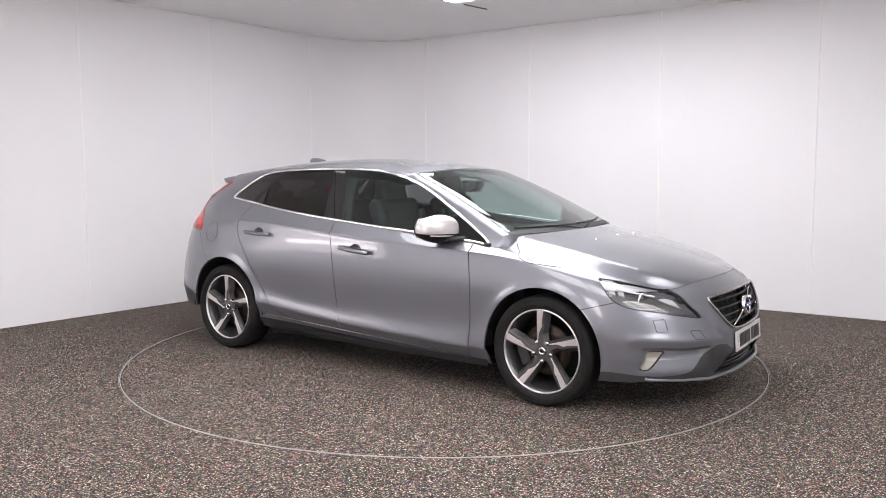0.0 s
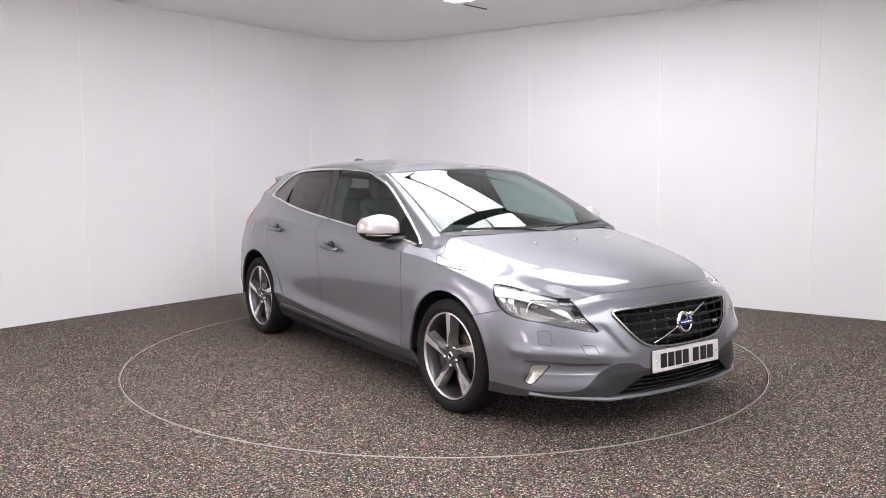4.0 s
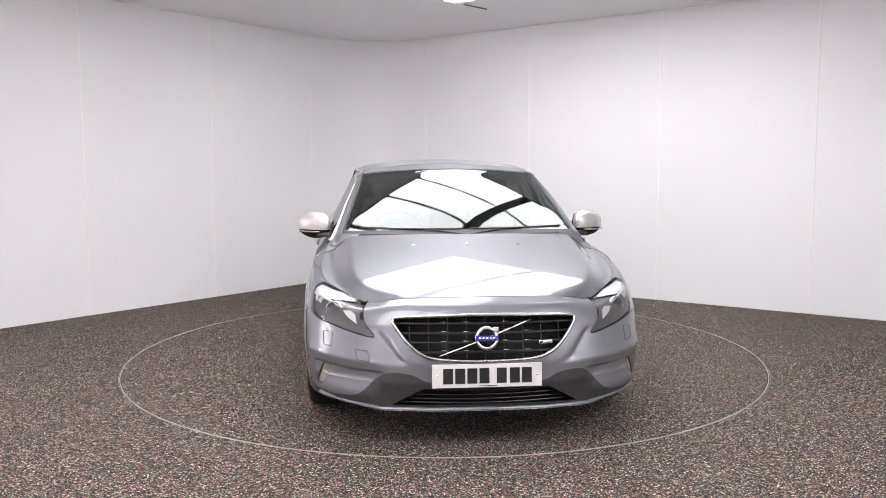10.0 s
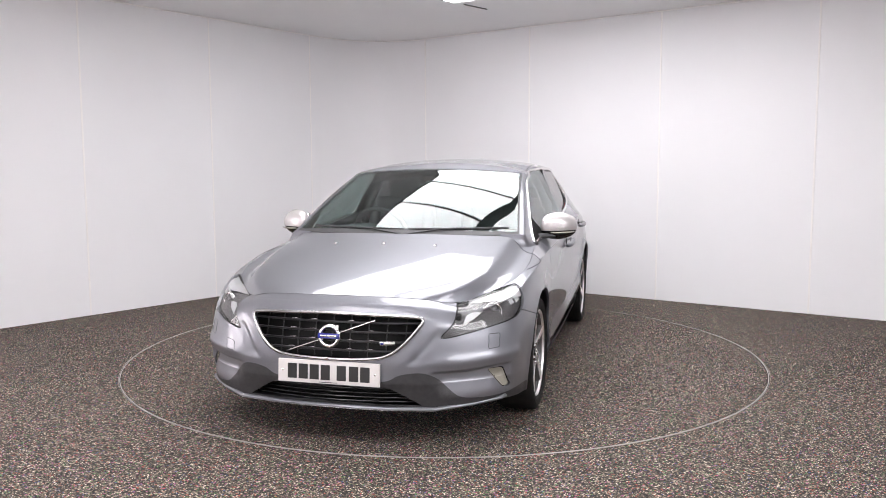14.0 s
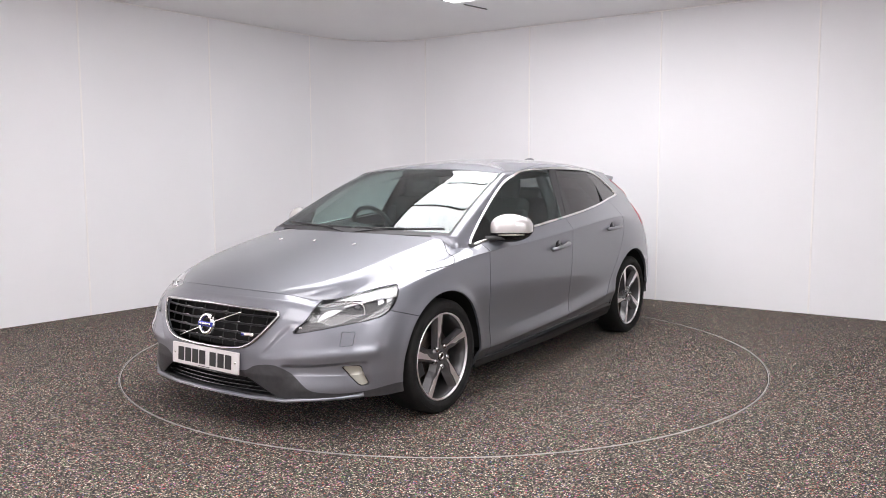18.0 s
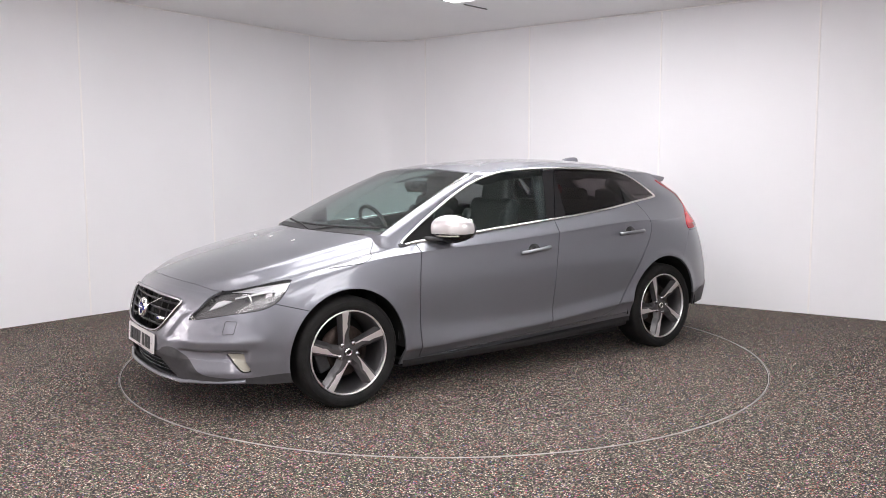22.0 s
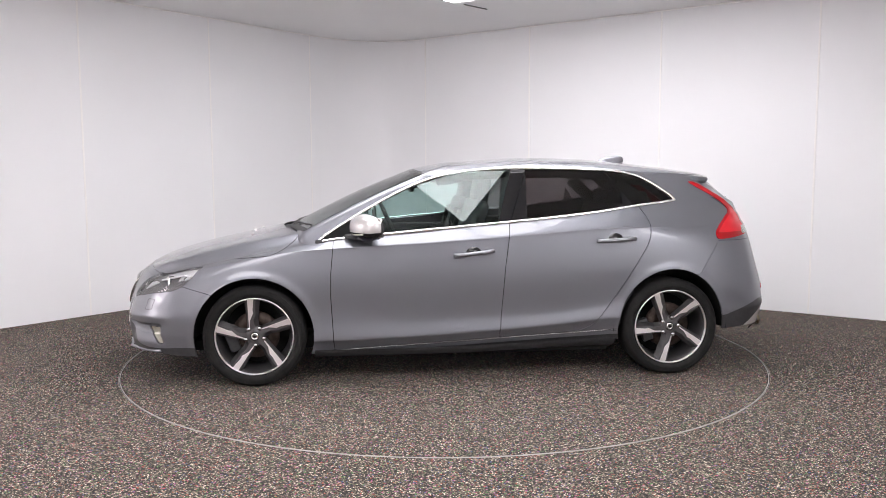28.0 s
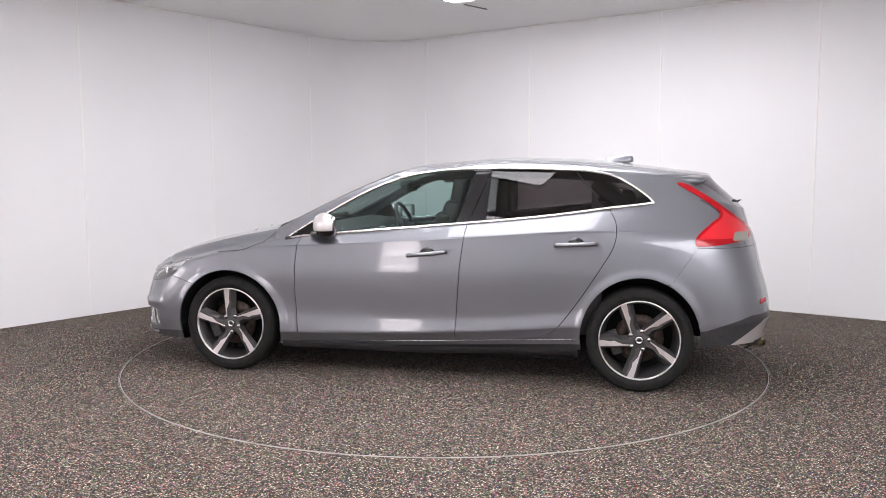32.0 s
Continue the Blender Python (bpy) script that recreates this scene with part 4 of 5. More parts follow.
    # number plate with its characters as plain bars
    pl = part("number_plate", moved(box(-.26, .26, -.006, .006, -.0555, .0555, .004), Matrix.Translation((2.222, 0, .368)) @ Vector((1, 0, .06)).to_track_quat("Y", "Z").to_matrix().to_4x4()), PLATE_WHITE, car, "white front number plate with black bars", False)
    m = Matrix.Translation((2.222, 0, .368)) @ Vector((1, 0, .06)).to_track_quat("Y", "Z").to_matrix().to_4x4()
    for k, x in enumerate((.185, .128, .071, .014, -.068, -.130, -.187)):
        part("plate_bar", moved(box(x - .0235, x + .0235, .005, .0085, -.036, .036, .001), m), INK, pl, "", False)
    for x in (-.237, .237):
        part("plate_screw", moved(spin([(.0005, .0088), (.004, .0085), (.006, .006)], 12), m @ Matrix.Translation((x, 0, .002))), CHROME, pl)
    part("maker_line", moved(box(-.045, .045, .005, .0075, -.049, -.046), m), INK, pl, "", False)
    # lower intake
    lo = bmesh.new()
    for k in range(24):
        y0, y1 = [-.47 + .94 * (k + e) / 24 for e in (0, 1)]
        lo.faces.new([lo.verts.new((2.10 - .35 * y * y, y, z)) for y, z in ((y0, .20), (y1, .20), (y1, .32), (y0, .32))])
    bmesh.ops.remove_doubles(lo, verts=lo.verts, dist=1e-4)
    intake = part("lower_intake", lo, DARK, car, "dark lower air intake with level slats")
    for z in (.290, .268, .247, .228):
        w = .30 + (.303 - z) * 1.7
        part("slat", tube([(2.185 - .34 * y * y, y, z) for y in np.linspace(-w, w, 25)], .0055, False, 6, 1.0), BLACK_GLOSS, intake)
    lipline = [(1.90, .795, .226), (1.93, .775, .221), (2.04, .65, .210), (2.145, .50, .202), (2.20, .28, .205), (2.215, .1, .207)]
    full = lipline + [(x, -y, z) for x, y, z in reversed(lipline)]
    dense = []
    for p, q in zip(full, full[1:]):
        dense += [Vector(p).lerp(Vector(q), k / 4) for k in range(4)]
    dense.append(Vector(full[-1]))
    part("front_splitter", tube(dense, .013, False, 8, 0.75), PAINT, car, "painted front lip")
    # thin bright bar takes the place of the painted lip's soft highlight
    part("lip_highlight", tube([p + Vector((.008, 0, -.007)) for p in dense[3:-3]], .0026, False, 6), GRILLE_CHROME, car, "bright bar for the lip's highlight")
    under = bmesh.new()
    rows = [[under.verts.new((p.x - .01, p.y, p.z - .006)) for p in dense], [under.verts.new((1.75, p.y * .9, .16)) for p in dense]]
    for k in range(len(dense) - 1):
        under.faces.new((rows[0][k], rows[0][k + 1], rows[1][k + 1], rows[1][k]))
    part("undertray", under, BLACK_PLASTIC, car, "black undertray")
    # washer covers and tow-eye cover
    for pts in ([(.881, .541), (.850, .541), (.819, .539), (.826, .510), (.833, .480), (.863, .478), (.894, .476), (.888, .508)],):
        o = laid(skin, curve(pts, 24, True), "corner", 0.0)
        if len(o) > 5:
            pair("washer_cover", tube(o, .0016, True, 5), GREY_PLASTIC, car, "headlamp washer cover outline")
    o = laid(skin, curve([(.618, .476), (.589, .474), (.560, .470), (.554, .450), (.548, .428), (.576, .428), (.605, .430), (.612, .452)], 24, True), "front", 0.0)
    r = tube([(p.x, -p.y, p.z) for p in o], .0016, True, 5)
    part("tow_eye_cover", r, GREY_PLASTIC, car, "tow eye cover outline")


def wheel(car, x, side, phase):
    """A five-spoke two-tone alloy with its tyre; the outer face points along +y before it is placed."""
    turn = Matrix.Identity(4) if side > 0 else Matrix.Rotation(math.pi, 4, "Z")
    m = Matrix.Translation((x, 0, WHEEL_Z)) @ turn
    put = lambda b: moved(b, m)
    barrel = spin([(.236, .874), (.239, .868), (.231, .860), (.222, .845), (.212, .80), (.205, .72), (.20, .70)], 72)
    w = part("wheel", put(barrel), ALLOY_GREY, car, "two-tone five-spoke alloy wheel")
    part("rim_edge", put(spin([(.2315, .862), (.232, .874), (.236, .8765), (.2405, .873), (.241, .866)], 72)), ALLOY, w, "machined rim edge")
    part("tyre", put(spin([(.236, .860), (.243, .874), (.262, .884), (.285, .884), (.302, .876), (.312, .862), (.3145, .84), (.315, .79), (.3145, .74), (.312, .70), (.30, .675), (.24, .67)], 72)), RUBBER, w, "black low-profile tyre")
    for r0 in (.268, .292):
        part("sidewall_ring", put(spin([(r0 - .002, .8835), (r0, .8862), (r0 + .002, .8835)], 72)), RUBBER, w)

    def plate(points, top, low, inset=0.004):
        bm = bmesh.new()
        mid = np.mean(points, 0)
        t = [bm.verts.new((p[0], top(np.hypot(*p)), p[1])) for p in (mid + (np.array(points) - mid) * .97)]
        l = [bm.verts.new((p[0], low(np.hypot(*p)), p[1])) for p in points]
        bm.faces.new(t)
        for k in range(len(t)):
            bm.faces.new((t[k], l[k], l[(k + 1) % len(t)], t[(k + 1) % len(t)]))
        bmesh.ops.recalc_face_normals(bm, faces=bm.faces)
        return bm

    def ridge(top, low, high, deep):
        bm = bmesh.new()
        t = [bm.verts.new((p[0], high(np.hypot(*p)), p[1])) for p in top]
        l = [bm.verts.new((p[0], deep(np.hypot(*p)), p[1])) for p in low]
        bm.faces.new(t)
        for k in range(len(t)):
            bm.faces.new((t[k], l[k], l[(k + 1) % len(t)], t[(k + 1) % len(t)]))
        bmesh.ops.recalc_face_normals(bm, faces=bm.faces)
        return bm

    dish = lambda r: .858 + .012 * (r / .235) ** 1.5
    for k in range(5):
        a = radians(phase + 72 * k)
        u, t = np.array((-math.cos(a), math.sin(a))), np.array((-math.cos(a - math.pi / 2), math.sin(a - math.pi / 2)))
        pt = lambda r, s: tuple(u * r + t * s)
        crest = [pt(.035, -.036), pt(.10, -.034), pt(.2335, -.033), pt(.2335, .022), pt(.165, .014), pt(.14, .016), pt(.10, .000), pt(.05, .008)]
        foot = [pt(.035, -.045), pt(.10, -.044), pt(.2335, -.050), pt(.2335, .047), pt(.165, .037), pt(.14, .035), pt(.10, .026), pt(.05, .030)]
        face = [pt(.047, -.0305), pt(.10, -.0295), pt(.2345, -.0275), pt(.2345, .012), pt(.165, .000), pt(.142, .002), pt(.125, -.008), pt(.100, -.020), pt(.047, -.0255)]
        part("spoke", put(ridge(crest, foot, lambda r: dish(r) - .003, lambda r: dish(r) - .036)), ALLOY_GREY, w, "grey painted spoke", False)
        part("spoke_face", put(plate(face, lambda r: dish(r) + .001, lambda r: dish(r) - .006)), ALLOY, w, "machined bright spoke face", False)
        b = radians(phase + 72 * k + 36 - 72)
        n = Vector((-math.cos(b) * .057, 0, math.sin(b) * .057))
        part("wheel_nut", put(moved(spin([(.0005, .866), (.0105, .8655), (.0145, .858), (.0145, .845)], 10), Matrix.Translation(n))), GRILLE_CHROME, w)
    part("hub", put(spin([(.0005, .856), (.04, .856), (.060, .853), (.064, .83)], 40)), ALLOY_GREY, w, "grey hub")
    part("centre_cap", put(spin([(.0005, .8625), (.018, .862), (.026, .858), (.028, .85)], 32)), BLACK_GLOSS, w, "dark centre cap")
    part("cap_ring", put(spin([(.013, .8615), (.0145, .8645), (.0195, .8645), (.022, .8605)], 24)), CHROME, w, "silver cap ring")
    part("brake_disc", put(spin([(.05, .785), (.06, .80), (.145, .80), (.146, .785)], 48)), RUST, w, "worn brake disc")
    part("caliper", put(moved(box(-.035, .035, .765, .815, -.075, .075, .012), Matrix.Rotation(radians(20), 4, "Y") @ Matrix.Translation((.145, 0, .02)))), GREY_PLASTIC, w, "grey caliper")
    part("back_plate", put(spin([(.0005, .70), (.20, .70)], 32)), DARK, w)


def arch_liner(car, x):
    bm = bmesh.new()
    n = 40
    rows = []
    for r, y in ((ARCH_R + .004, .872), (ARCH_R + .006, .80), (ARCH_R + .006, .55), (.05, .55)):
        rows.append([bm.verts.new((x + r * math.cos(math.pi * (-.02 + 1.04 * k / n)), y, WHEEL_Z + r * math.sin(math.pi * (-.02 + 1.04 * k / n)))) for k in range(n + 1)])
    for a, b in zip(rows, rows[1:]):
        for k in range(n):
            bm.faces.new((a[k], a[k + 1], b[k + 1], b[k]))
    pair("arch_liner", bm, DARK, car, "black wheel-arch liner")


def mirrors(car, kit):
    """Silver-capped door mirrors on black feet."""
    shell = bmesh.new()
    bmesh.ops.create_uvsphere(shell, u_segments=40, v_segments=24, radius=1.0)
    for v in shell.verts:
        x, y, z = v.co
        sq = lambda a, k: math.copysign(abs(a) ** k, a)
        x, y, z = sq(x, .8), sq(y, .72), sq(z, .74)
        front = max(0.0, x)
        back = max(x, -.72)
        v.co = (.640 + (.076 * x if x > 0 else .092 * back) - .046 * y, .905 + .106 * y - .01 * front, .976 + .086 * z * (1 - .20 * max(0, y)) * (1 - .10 * max(0, -x)) - .012 * front * z)
    cap, s = take(shell, lambda c: -(c[:, 2] - .950 - .10 * np.clip(.60 - c[:, 0], 0, 1)))
    foot = shell
    glass = box(-.003, .003, -.086, .086, -.058, .060, .02)
    for mirror in (False, True):
        f = (lambda b: flipped(b)) if mirror else (lambda b: b.copy())
        h = part("door_mirror", f(cap), SILVER, car, "silver-capped door mirror on a black foot")
        part("mirror_base", f(foot), BLACK_GLOSS, h, "gloss black underside")
        part("mirror_glass", f(moved(glass.copy(), Matrix.Translation((.577, .903, .978)) @ Matrix.Rotation(radians(23), 4, "Z"))), CHROME, h, "mirror glass")
        part("mirror_rim", f(moved(spin([(.9, 0), (1.0, .012), (.98, -.01), (.9, 0)], 40), Matrix.Translation((.580, .903, .976)) @ Matrix.Rotation(radians(113), 4, "Z") @ Matrix.Diagonal((.108, .5, .070, 1)))), BLACK_PLASTIC, h, "black rim")
        part("mirror_arm", f(tube([(.755, .785, .918), (.74, .82, .919), (.70, .86, .920), (.65, .90, .922)], .024, False, 8, .6)), BLACK_PLASTIC, h, "black arm")
        part("repeater", f(tube([(.722, .86, .938), (.716, .91, .938), (.695, .96, .939), (.655, .998, .941)], .005)), FOG_LENS, h, "slim clear indicator")


def handles(car, kit):
    skin = kit["flank"]
    for x, z, slope, doors in ((-.033, .812, -.11, kit["doors"]), (-.945, .885, -.05, kit["rear_doors"])):
        ridge = []
        for k in range(13):
            d = -.122 + .244 * k / 12
            p = laid(skin, [(x + d, z + slope * d)], "side", 0)[0]
            bow = .034 * (1 - (abs(d) / .135) ** 4)
            ridge.append(p + Vector((0, bow + .004, 0)))
        bar = tube(ridge, .0175, False, 10, .75)
        # flat black plate stands in for the shade in the recess's upper half
        shade_pts = laid(skin, [(x + .050 * math.cos(2 * math.pi * k / 32), z - .004 + (.044 if k < 17 else .014) * math.sin(2 * math.pi * k / 32)) for k in range(32)], "side", .001)
        dish = slab_on(shade_pts, .0008, .004)
        for mirror, door in ((False, doors[0]), (True, doors[1])):
            f = (lambda b: flipped(b)) if mirror else (lambda b: b.copy())
            h = part("door_handle", f(bar), HANDLE, door, "bright grey pull handle")
            part("recess_shade", f(dish), BLACK_GLOSS, door, "black plate for the shade in the finger recess")


def trim(car, kit):
    skin, top, whole = kit["flank"], kit["top"], kit["whole"]
    # sill moulding; a bright bar is laid in for the highlight along its edge
    pair("sill_highlight", tube(laid(skin, [(x, .253 - .053 * x) for x in np.linspace(.935, -.93, 40)], "side", .001), .0016), GRILLE_CHROME, car, "bright bar for the highlight along the sill")
    low = bmesh.new()
    rows = [[], [], []]
    for x in np.linspace(.96, -.96, 24):
        for r, (y, z) in zip(rows, ((.852, .215), (.842, .172), (.72, .16))):
            r.append(low.verts.new((x, y, z + .04 * max(0, -x) * (r is not rows[2]))))
    for a, b in zip(rows, rows[1:]):
        for k in range(23):
            low.faces.new((a[k], a[k + 1], b[k + 1], b[k]))
    pair("sill_cover", low, BLACK_PLASTIC, car, "black plastic sill cover")
    # bonnet jets
    for x, y in ((1.405, 0), (1.39, .30), (1.39, -.30)):
        p = laid(top, [(x, abs(y))], "above", .004)[0]
        b = part("washer_jet", moved(box(-.008, .009, -.009, .009, -.005, .005, .003), Matrix.Translation((p.x, y, p.z))), CHROME, car, "small washer jet")
    # cowl and wipers
    cw = bmesh.new()
    a = [cw.verts.new((1.215 - .35 * y * y, y, .938 - .03 * abs(y))) for y in np.linspace(-.72, .72, 25)]
    b = [cw.verts.new((1.10 - .47 * y * y, y, .952 - .03 * abs(y))) for y in np.linspace(-.70, .70, 25)]
    for k in range(24):
        cw.faces.new((a[k], a[k + 1], b[k + 1], b[k]))
    part("cowl", cw, BLACK_PLASTIC, car, "black plastic cowl")
    for y0, y1, lift in ((-.60, .02, .0), (.64, .05, .0)):
        pts = []
        for k in range(13):
            y = y0 + (y1 - y0) * k / 12
            p = laid(top, [(1.118 - .34 * y * y - .02 * math.sin(math.pi * k / 24), abs(y))], "above", .011)
            if p:
                pts.append(Vector((p[0].x, y, p[0].z)))
        wp = part("wiper", tube(pts, .006, False, 6, 1.2), BLACK_PLASTIC, car, "black windscreen wiper")
        q = [Vector((1.15, y1 * .9, .945)), pts[8] + Vector((.018, 0, .0)), pts[5] + Vector((.006, 0, .004))]
        part("wiper_arm", tube(q, .005, False, 6), BLACK_PLASTIC, wp)
    # roof fin
    fin = bmesh.new()
    bmesh.ops.create_uvsphere(fin, u_segments=24, v_segments=12, radius=1.0)
    for v in fin.verts:
        x, y, z = v.co
        hgt = .030 + .024 * (.5 - .5 * x)
        v.co = (-1.185 + .098 * math.copysign(abs(x) ** .8, x) - .010 * z, .030 * y * (1 - .3 * z), 1.386 + hgt * (max(z, 0) ** .7 if z > 0 else .3 * z))
    part("roof_antenna", fin, PAINT, car, "small roof aerial fin")
    # roof spoiler
    sp = bmesh.new()
    rows = []
    for y in np.linspace(-.56, .56, 33):
        e = (abs(y) / .56) ** 3
        sec = [(-1.48 + .0 * e, 1.336 - .055 * e), (-1.60 + .03 * e, 1.325 - .045 * e), (-1.71 + .06 * e, 1.309 - .035 * e), (-1.765 + .08 * e, 1.298 - .03 * e), (-1.768 + .08 * e, 1.288 - .03 * e), (-1.735 + .07 * e, 1.255 - .02 * e), (-1.66 + .04 * e, 1.25 - .02 * e), (-1.55, 1.27 - .03 * e)]
        rows.append([sp.verts.new((x, y, z)) for x, z in sec])
    for a, b in zip(rows, rows[1:]):
        for k in range(len(a) - 1):
            sp.faces.new((a[k], a[k + 1], b[k + 1], b[k]))
    sp.faces.new(rows[0])
    sp.faces.new(rows[-1])
    bmesh.ops.recalc_face_normals(sp, faces=sp.faces)
    thicken(part("roof_spoiler", sp, PAINT, car, "painted roof spoiler"), .004)
    # rear wiper, reflectors, exhausts
    p = laid(whole, [(0.02, 1.11)], "rear", 0)[0]
    part("rear_wiper", tube([p, p + Vector((-.028, .0, .012))] + laid(whole, [(y, 1.112 + .05 * y) for y in np.linspace(.02, .40, 8)], "rear", .022), .009, False, 8), BLACK_PLASTIC, car, "black rear wiper")
    rf = slab_on(laid(skin, [(.60, .535), (.60, .56), (.68, .56), (.70, .545), (.69, .53)], "rear", 0), .004, .006)
    pair("rear_reflector", rf, RED_LENS, car, "red rear reflector", False)
    skirt = bmesh.new()
    rows = [[], [], []]
    for y in np.linspace(.70, 0, 15):
        p = laid(skin, [(y, .345)], "rear", .004)[0]
        for r, (dx, z) in zip(rows, ((.014, .312), (.020, .300), (.07, .262))):
            r.append(skirt.verts.new((p.x + dx, y, z)))
    for a, b in zip(rows, rows[1:]):
        for k in range(14):
            skirt.faces.new((a[k], a[k + 1], b[k + 1], b[k]))
    thicken(part("rear_skirt", both(skirt), BLACK_PLASTIC, car, "black plastic rear skirt"), .008)
    pipe = moved(spin([(.030, 0), (.038, .004), (.040, .15), (.034, .15), (.030, .02)], 28), Matrix.Translation((-1.925, .56, .290)) @ Matrix.Rotation(radians(90), 4, "Z"))
    pair("exhaust_pipe", pipe, BRASS, car, "tinted steel exhaust tip")
    # fuel flap outline on the right rear quarter, rear bumper side
    o = laid(skin, [(-1.47 + .07 * math.cos(2 * math.pi * k / 40), .872 + .07 * math.sin(2 * math.pi * k / 40)) for k in range(40)], "side", 0)
    part("fuel_flap", tube([(p.x, -p.y, p.z) for p in o], .0017, True, 5), GREY_PLASTIC, car, "round fuel flap outline")
    part("tailgate_badge", moved(box(-.004, .004, -.10, .10, -.012, .012, .003), Matrix.Translation((-2.058, .0, .86))), CHROME, kit["gate"], "silver tailgate lettering bar")


def seat(car, y, front=True):
    m = Matrix.Translation((.12, y, 0))
    base = part("seat", moved(box(-.10, .42, -.245, .245, .42, .56, .05, 4), m), SEAT, car, "black leather seat")
    for s in (-1, 1):
        part("cushion_bolster", moved(box(-.06, .40, s * .23 - .045, s * .23 + .045, .46, .60, .035, 3), m), SEAT, base)
        part("back_bolster", moved(box(-.05, .05, s * .21 - .045, s * .21 + .045, -.26, .22, .04, 3), m @ Matrix.Translation((-.13, 0, .84)) @ Matrix.Rotation(radians(-17), 4, "Y")), SEAT, base)
        part("headrest_post", moved(tube([(0, s * .06, .27), (0, s * .06, .40)], .007), m @ Matrix.Translation((-.17, 0, .84)) @ Matrix.Rotation(radians(-14), 4, "Y")), CHROME, base)
    part("backrest", moved(box(-.06, .06, -.23, .23, -.32, .30, .055, 4), m @ Matrix.Translation((-.17, 0, .84)) @ Matrix.Rotation(radians(-17), 4, "Y")), SEAT, base)
    part("headrest", moved(box(-.05, .05, -.135, .135, -.11, .10, .045, 4), m @ Matrix.Translation((-.272, 0, 1.195)) @ Matrix.Rotation(radians(-10), 4, "Y")), SEAT, base)


def cabin(car):
    seat(car, -.36)
    seat(car, .36)
    bench = part("rear_bench", box(-1.05, -.60, -.62, .62, .42, .58, .06, 3), SEAT, car, "black leather rear bench")
    part("bench_back", moved(box(-.07, .07, -.62, .62, -.30, .30, .06, 3), Matrix.Translation((-1.12, 0, .80)) @ Matrix.Rotation(radians(-22), 4, "Y")), SEAT, bench)
    for y in (-.38, 0, .38):
        part("rear_headrest", box(-1.30, -1.20, y - .12, y + .12, 1.04, 1.18, .04, 3), SEAT, bench)
    dash = bmesh.new()
    rows = []
    for y in np.linspace(-.72, .72, 33):
        b = .035 * math.exp(-((y + .36) / .2) ** 2)
        e = .42 * y * y
        rows.append([dash.verts.new(p) for p in ((1.10 - e, y, .925), (.92 - e * .8, y, .945 + .3 * b), (.72 - e * .3, y, .945 + b), (.60, y, .925 + b), (.565, y, .88 + b), (.60, y, .70), (.66, y, .45))])
    for a, b in zip(rows, rows[1:]):
        for k in range(6):
            dash.faces.new((a[k], b[k], b[k + 1], a[k + 1]))
    bmesh.ops.recalc_face_normals(dash, faces=dash.faces)
    d = part("dashboard", dash, CABIN, car, "black dashboard")
    part("console", box(.05, .62, -.12, .12, .35, .68, .04), CABIN, d, "centre console")
    part("centre_stack", moved(box(-.012, .012, -.11, .11, -.13, .13, .01), Matrix.Translation((.565, 0, .80)) @ Matrix.Rotation(radians(14), 4, "Y")), GREY_PLASTIC, d, "silver-grey centre stack")
    for y in (-.62, -.13, .13, .62):
        part("air_vent", box(.548, .575, y - .045, y + .045, .86, .91, .01), CHROME, d)
    sm = Matrix.Translation((.43, -.36, .90)) @ Matrix.Rotation(radians(-66), 4, "Y")
    ring = tube([(.182 * math.cos(2 * math.pi * k / 48), .182 * math.sin(2 * math.pi * k / 48), 0) for k in range(48)], .0155, True, 10)
    st = part("steering_wheel", moved(ring, sm), CABIN, car, "black three-spoke steering wheel")
    hub = bmesh.new()
    bmesh.ops.create_uvsphere(hub, u_segments=20, v_segments=10, radius=.065)
    bmesh.ops.scale(hub, vec=(1, 1.1, .45), verts=hub.verts)
    part("wheel_hub", moved(hub, sm @ Matrix.Translation((0, 0, -.02))), CABIN, st)
    for a in (90, 270, 180):
        c, s = math.cos(radians(a)), math.sin(radians(a))
        part("wheel_spoke", moved(tube([(.05 * c, .05 * s, -.015), (.175 * c, .175 * s, 0)], .016, False, 8, .5), sm), GREY_PLASTIC, st)
    part("steering_column", moved(tube([(0, 0, -.03), (0, 0, -.2)], .05, False, 10), sm), CABIN, st)
    part("rear_view_mirror", moved(box(-.018, .018, -.115, .115, -.032, .032, .016, 3), Matrix.Translation((.30, .0, 1.205)) @ Matrix.Rotation(radians(10), 4, "Y")), BLACK_PLASTIC, car, "black interior mirror")
    part("sensor_pod", box(.24, .37, -.06, .06, 1.20, 1.255, .02), BLACK_PLASTIC, car, "black sensor housing behind the screen")
    part("floor_pan", box(-1.55, 1.2, -.70, .70, .20, .30, .02), DARK, car)
    part("underbody", box(-1.5, 1.75, -.55, .55, .165, .24, .02), DARK, car)
    # unseen slab added to keep light off the floor beneath the car
    part("underbody_light_block", box(-.93, .93, -.79, .79, .158, .20, .01), DARK, car)
    part("engine_bay", box(1.12, 2.02, -.60, .60, .28, .64, .03), DARK, car)
    part("bulkhead", box(1.05, 1.12, -.70, .70, .28, .90, .01), DARK, car)
    part("parcel_shelf", box(-1.75, -1.22, -.58, .58, .98, 1.0, .008), CABIN, car, "black parcel shelf")
    part("boot_lining", box(-1.72, -1.2, -.56, .56, .40, .97, .02), DARK, car)
    card = box(-.26, .95, .775, .81, .32, .90, .015)
    pair("door_card", card, CABIN, car, "black door lining")
    pair("rear_door_card", box(-1.1, -.28, .77, .81, .32, .95, .015), CABIN, car, "black rear door lining")
    lining = bmesh.new()
    rows = []
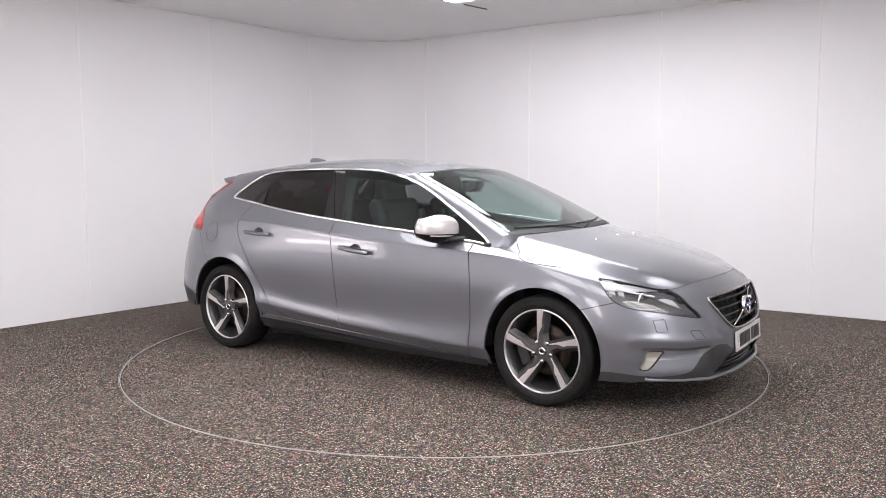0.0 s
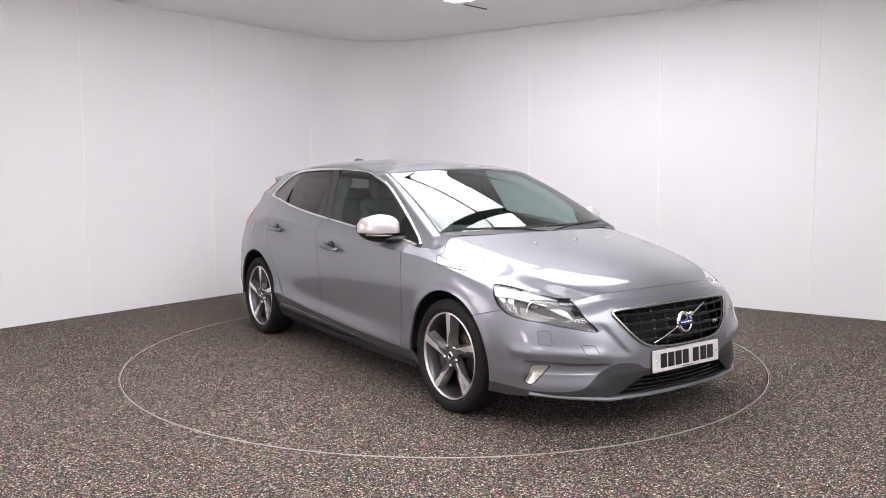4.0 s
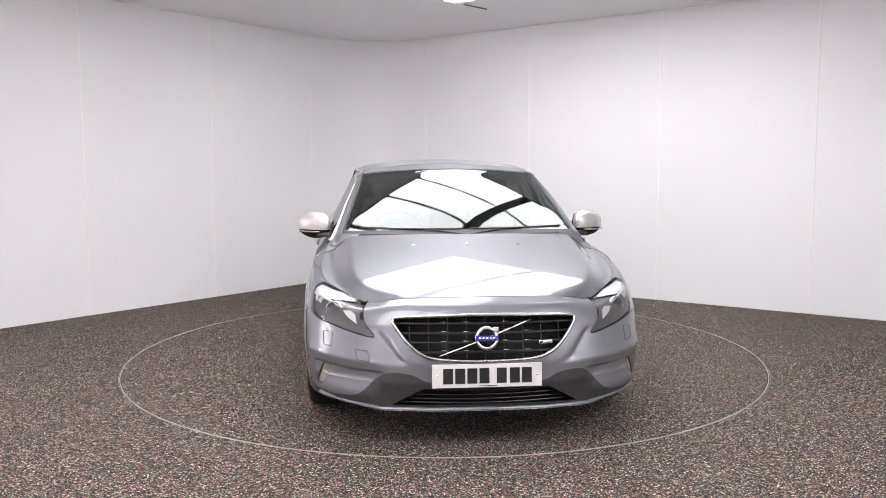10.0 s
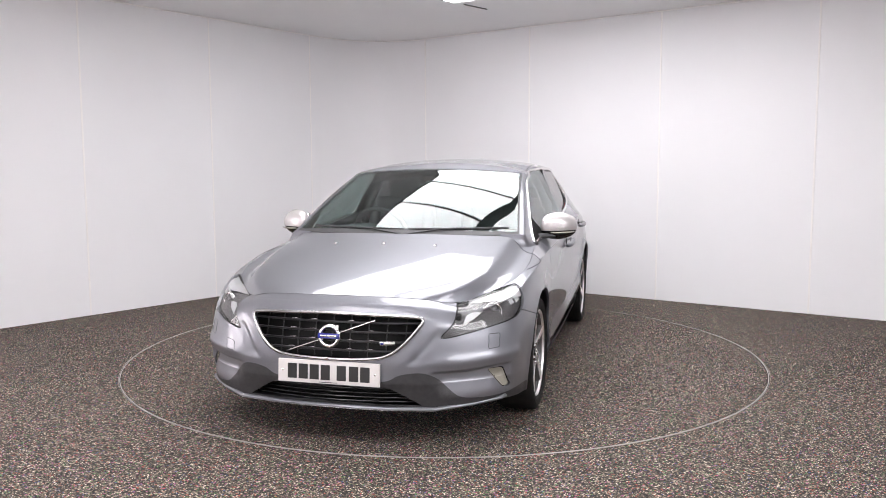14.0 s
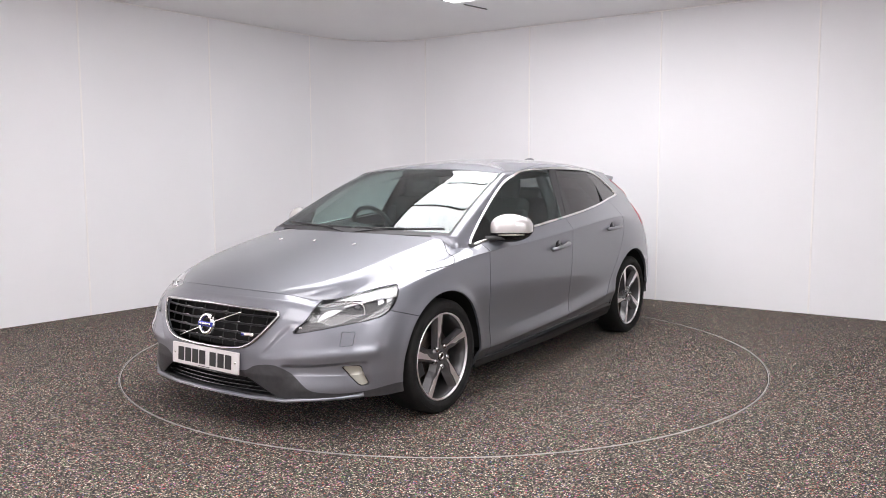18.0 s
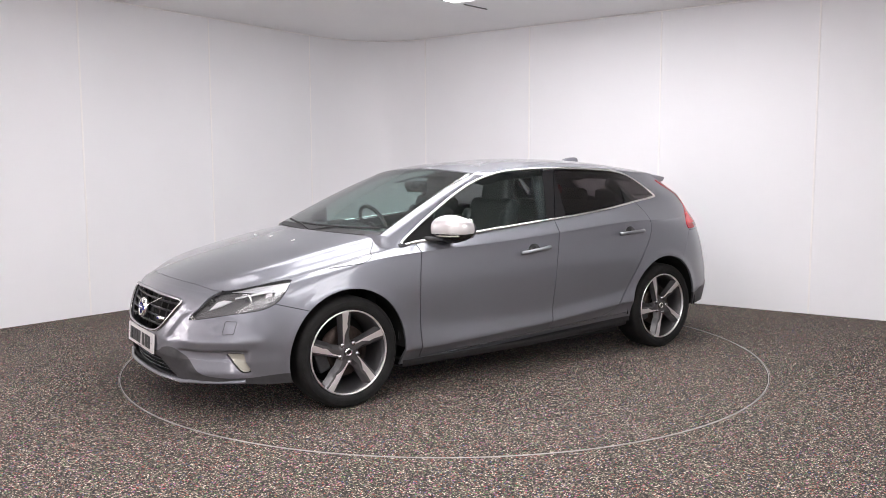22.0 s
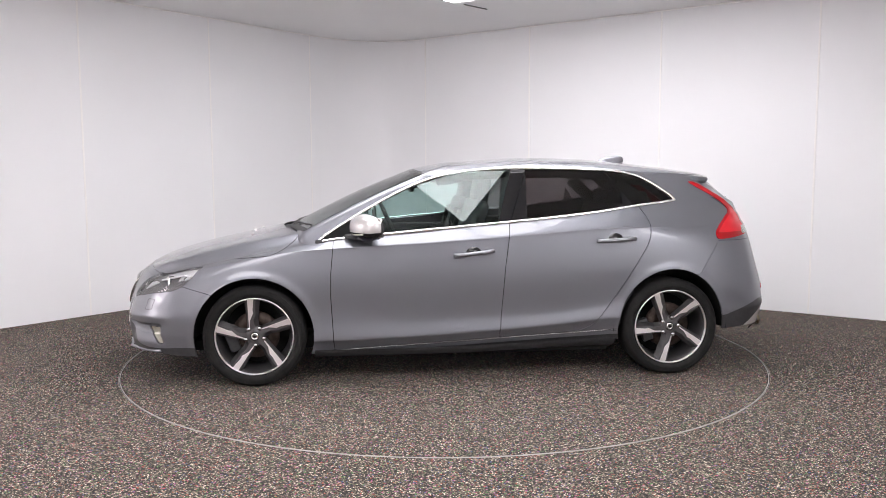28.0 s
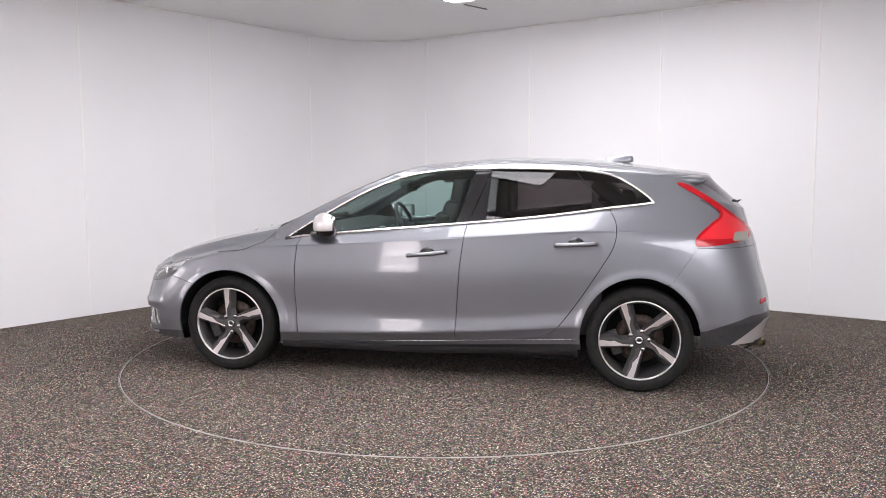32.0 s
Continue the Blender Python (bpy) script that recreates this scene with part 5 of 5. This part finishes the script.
    for x in np.linspace(.16, -1.6, 20):
        zc = 1.335 - .075 * ((x + .5) / 1.1) ** 2 - (.02 if x > 0 else 0)
        rows.append([lining.verts.new((x, y, zc - .06 * (y / .56) ** 2)) for y in np.linspace(-.56, .56, 13)])
    for a, b in zip(rows, rows[1:]):
        for k in range(12):
            lining.faces.new((a[k], a[k + 1], b[k + 1], b[k]))
    part("headlining", lining, CABIN, car, "dark headlining")
    pair("seat_belt", tube([(-.33, .66, 1.18), (-.34, .70, .95), (-.34, .72, .5)], .012, False, 6, .3), CABIN, car)
    pair("pillar_lining", tube([(-.30, .60, 1.27), (-.27, .69, 1.1), (-.25, .74, .92)], .045, False, 8, .6), CABIN, car, "dark pillar lining")
    pair("rear_pillar_lining", tube([(-1.05, .56, 1.24), (-1.2, .62, 1.12), (-1.3, .64, 1.0)], .06, False, 8, .6), CABIN, car, "dark rear pillar lining")


build_room()
light_panel_array(LIGHT_TIP, 5, 2, PANEL_GLOW)
# two more banks, unseen and added only to lighten walls and car flanks
light_panel_array(Vector((-1.45, -2.31, 0)), 4, 2, FILL_GLOW)
light_panel_array(Vector((2.35, -2.9, 0)), 4, 2, SIDE_FILL_GLOW)
lamp_bank((-2.88, -5.65, 0), math.atan2(W.y, W.x), 0.48, 1.65, 0.12)
lamp_bank(CORNER_AT - U * 7.75 + Vector((0.02, -0.02, 0)), math.atan2(U.y, U.x) + math.pi, 2.4, 1.75, 0.6, BOARD_GLOW_DIM)
TURNTABLE = build_turntable()
CAR, KIT = build_car()
headlamps(CAR, KIT)
grille(CAR, KIT)
for wx, ws, ph in ((BASE, 1, 93), (-BASE, 1, 112), (BASE, -1, 90), (-BASE, -1, 88)):
    wheel(CAR, wx, ws, ph)
for wx in (BASE, -BASE):
    arch_liner(CAR, wx)
mirrors(CAR, KIT)
handles(CAR, KIT)
trim(CAR, KIT)
cabin(CAR)


def motions():
    rows, spins = [], []
    for k in range(33):
        a = radians(heading(k))
        c, s = math.cos(a), math.sin(a)
        rows.append((float(k), pose(-(c * AXIS[0] - s * AXIS[1]), -(s * AXIS[0] + c * AXIS[1]), 0, 0, 0, heading(k))))
        spins.append((float(k), pose(0, 0, 0, 0, 0, heading(k))))
    walk(CAR, rows)
    walk(TURNTABLE, spins)


motions()
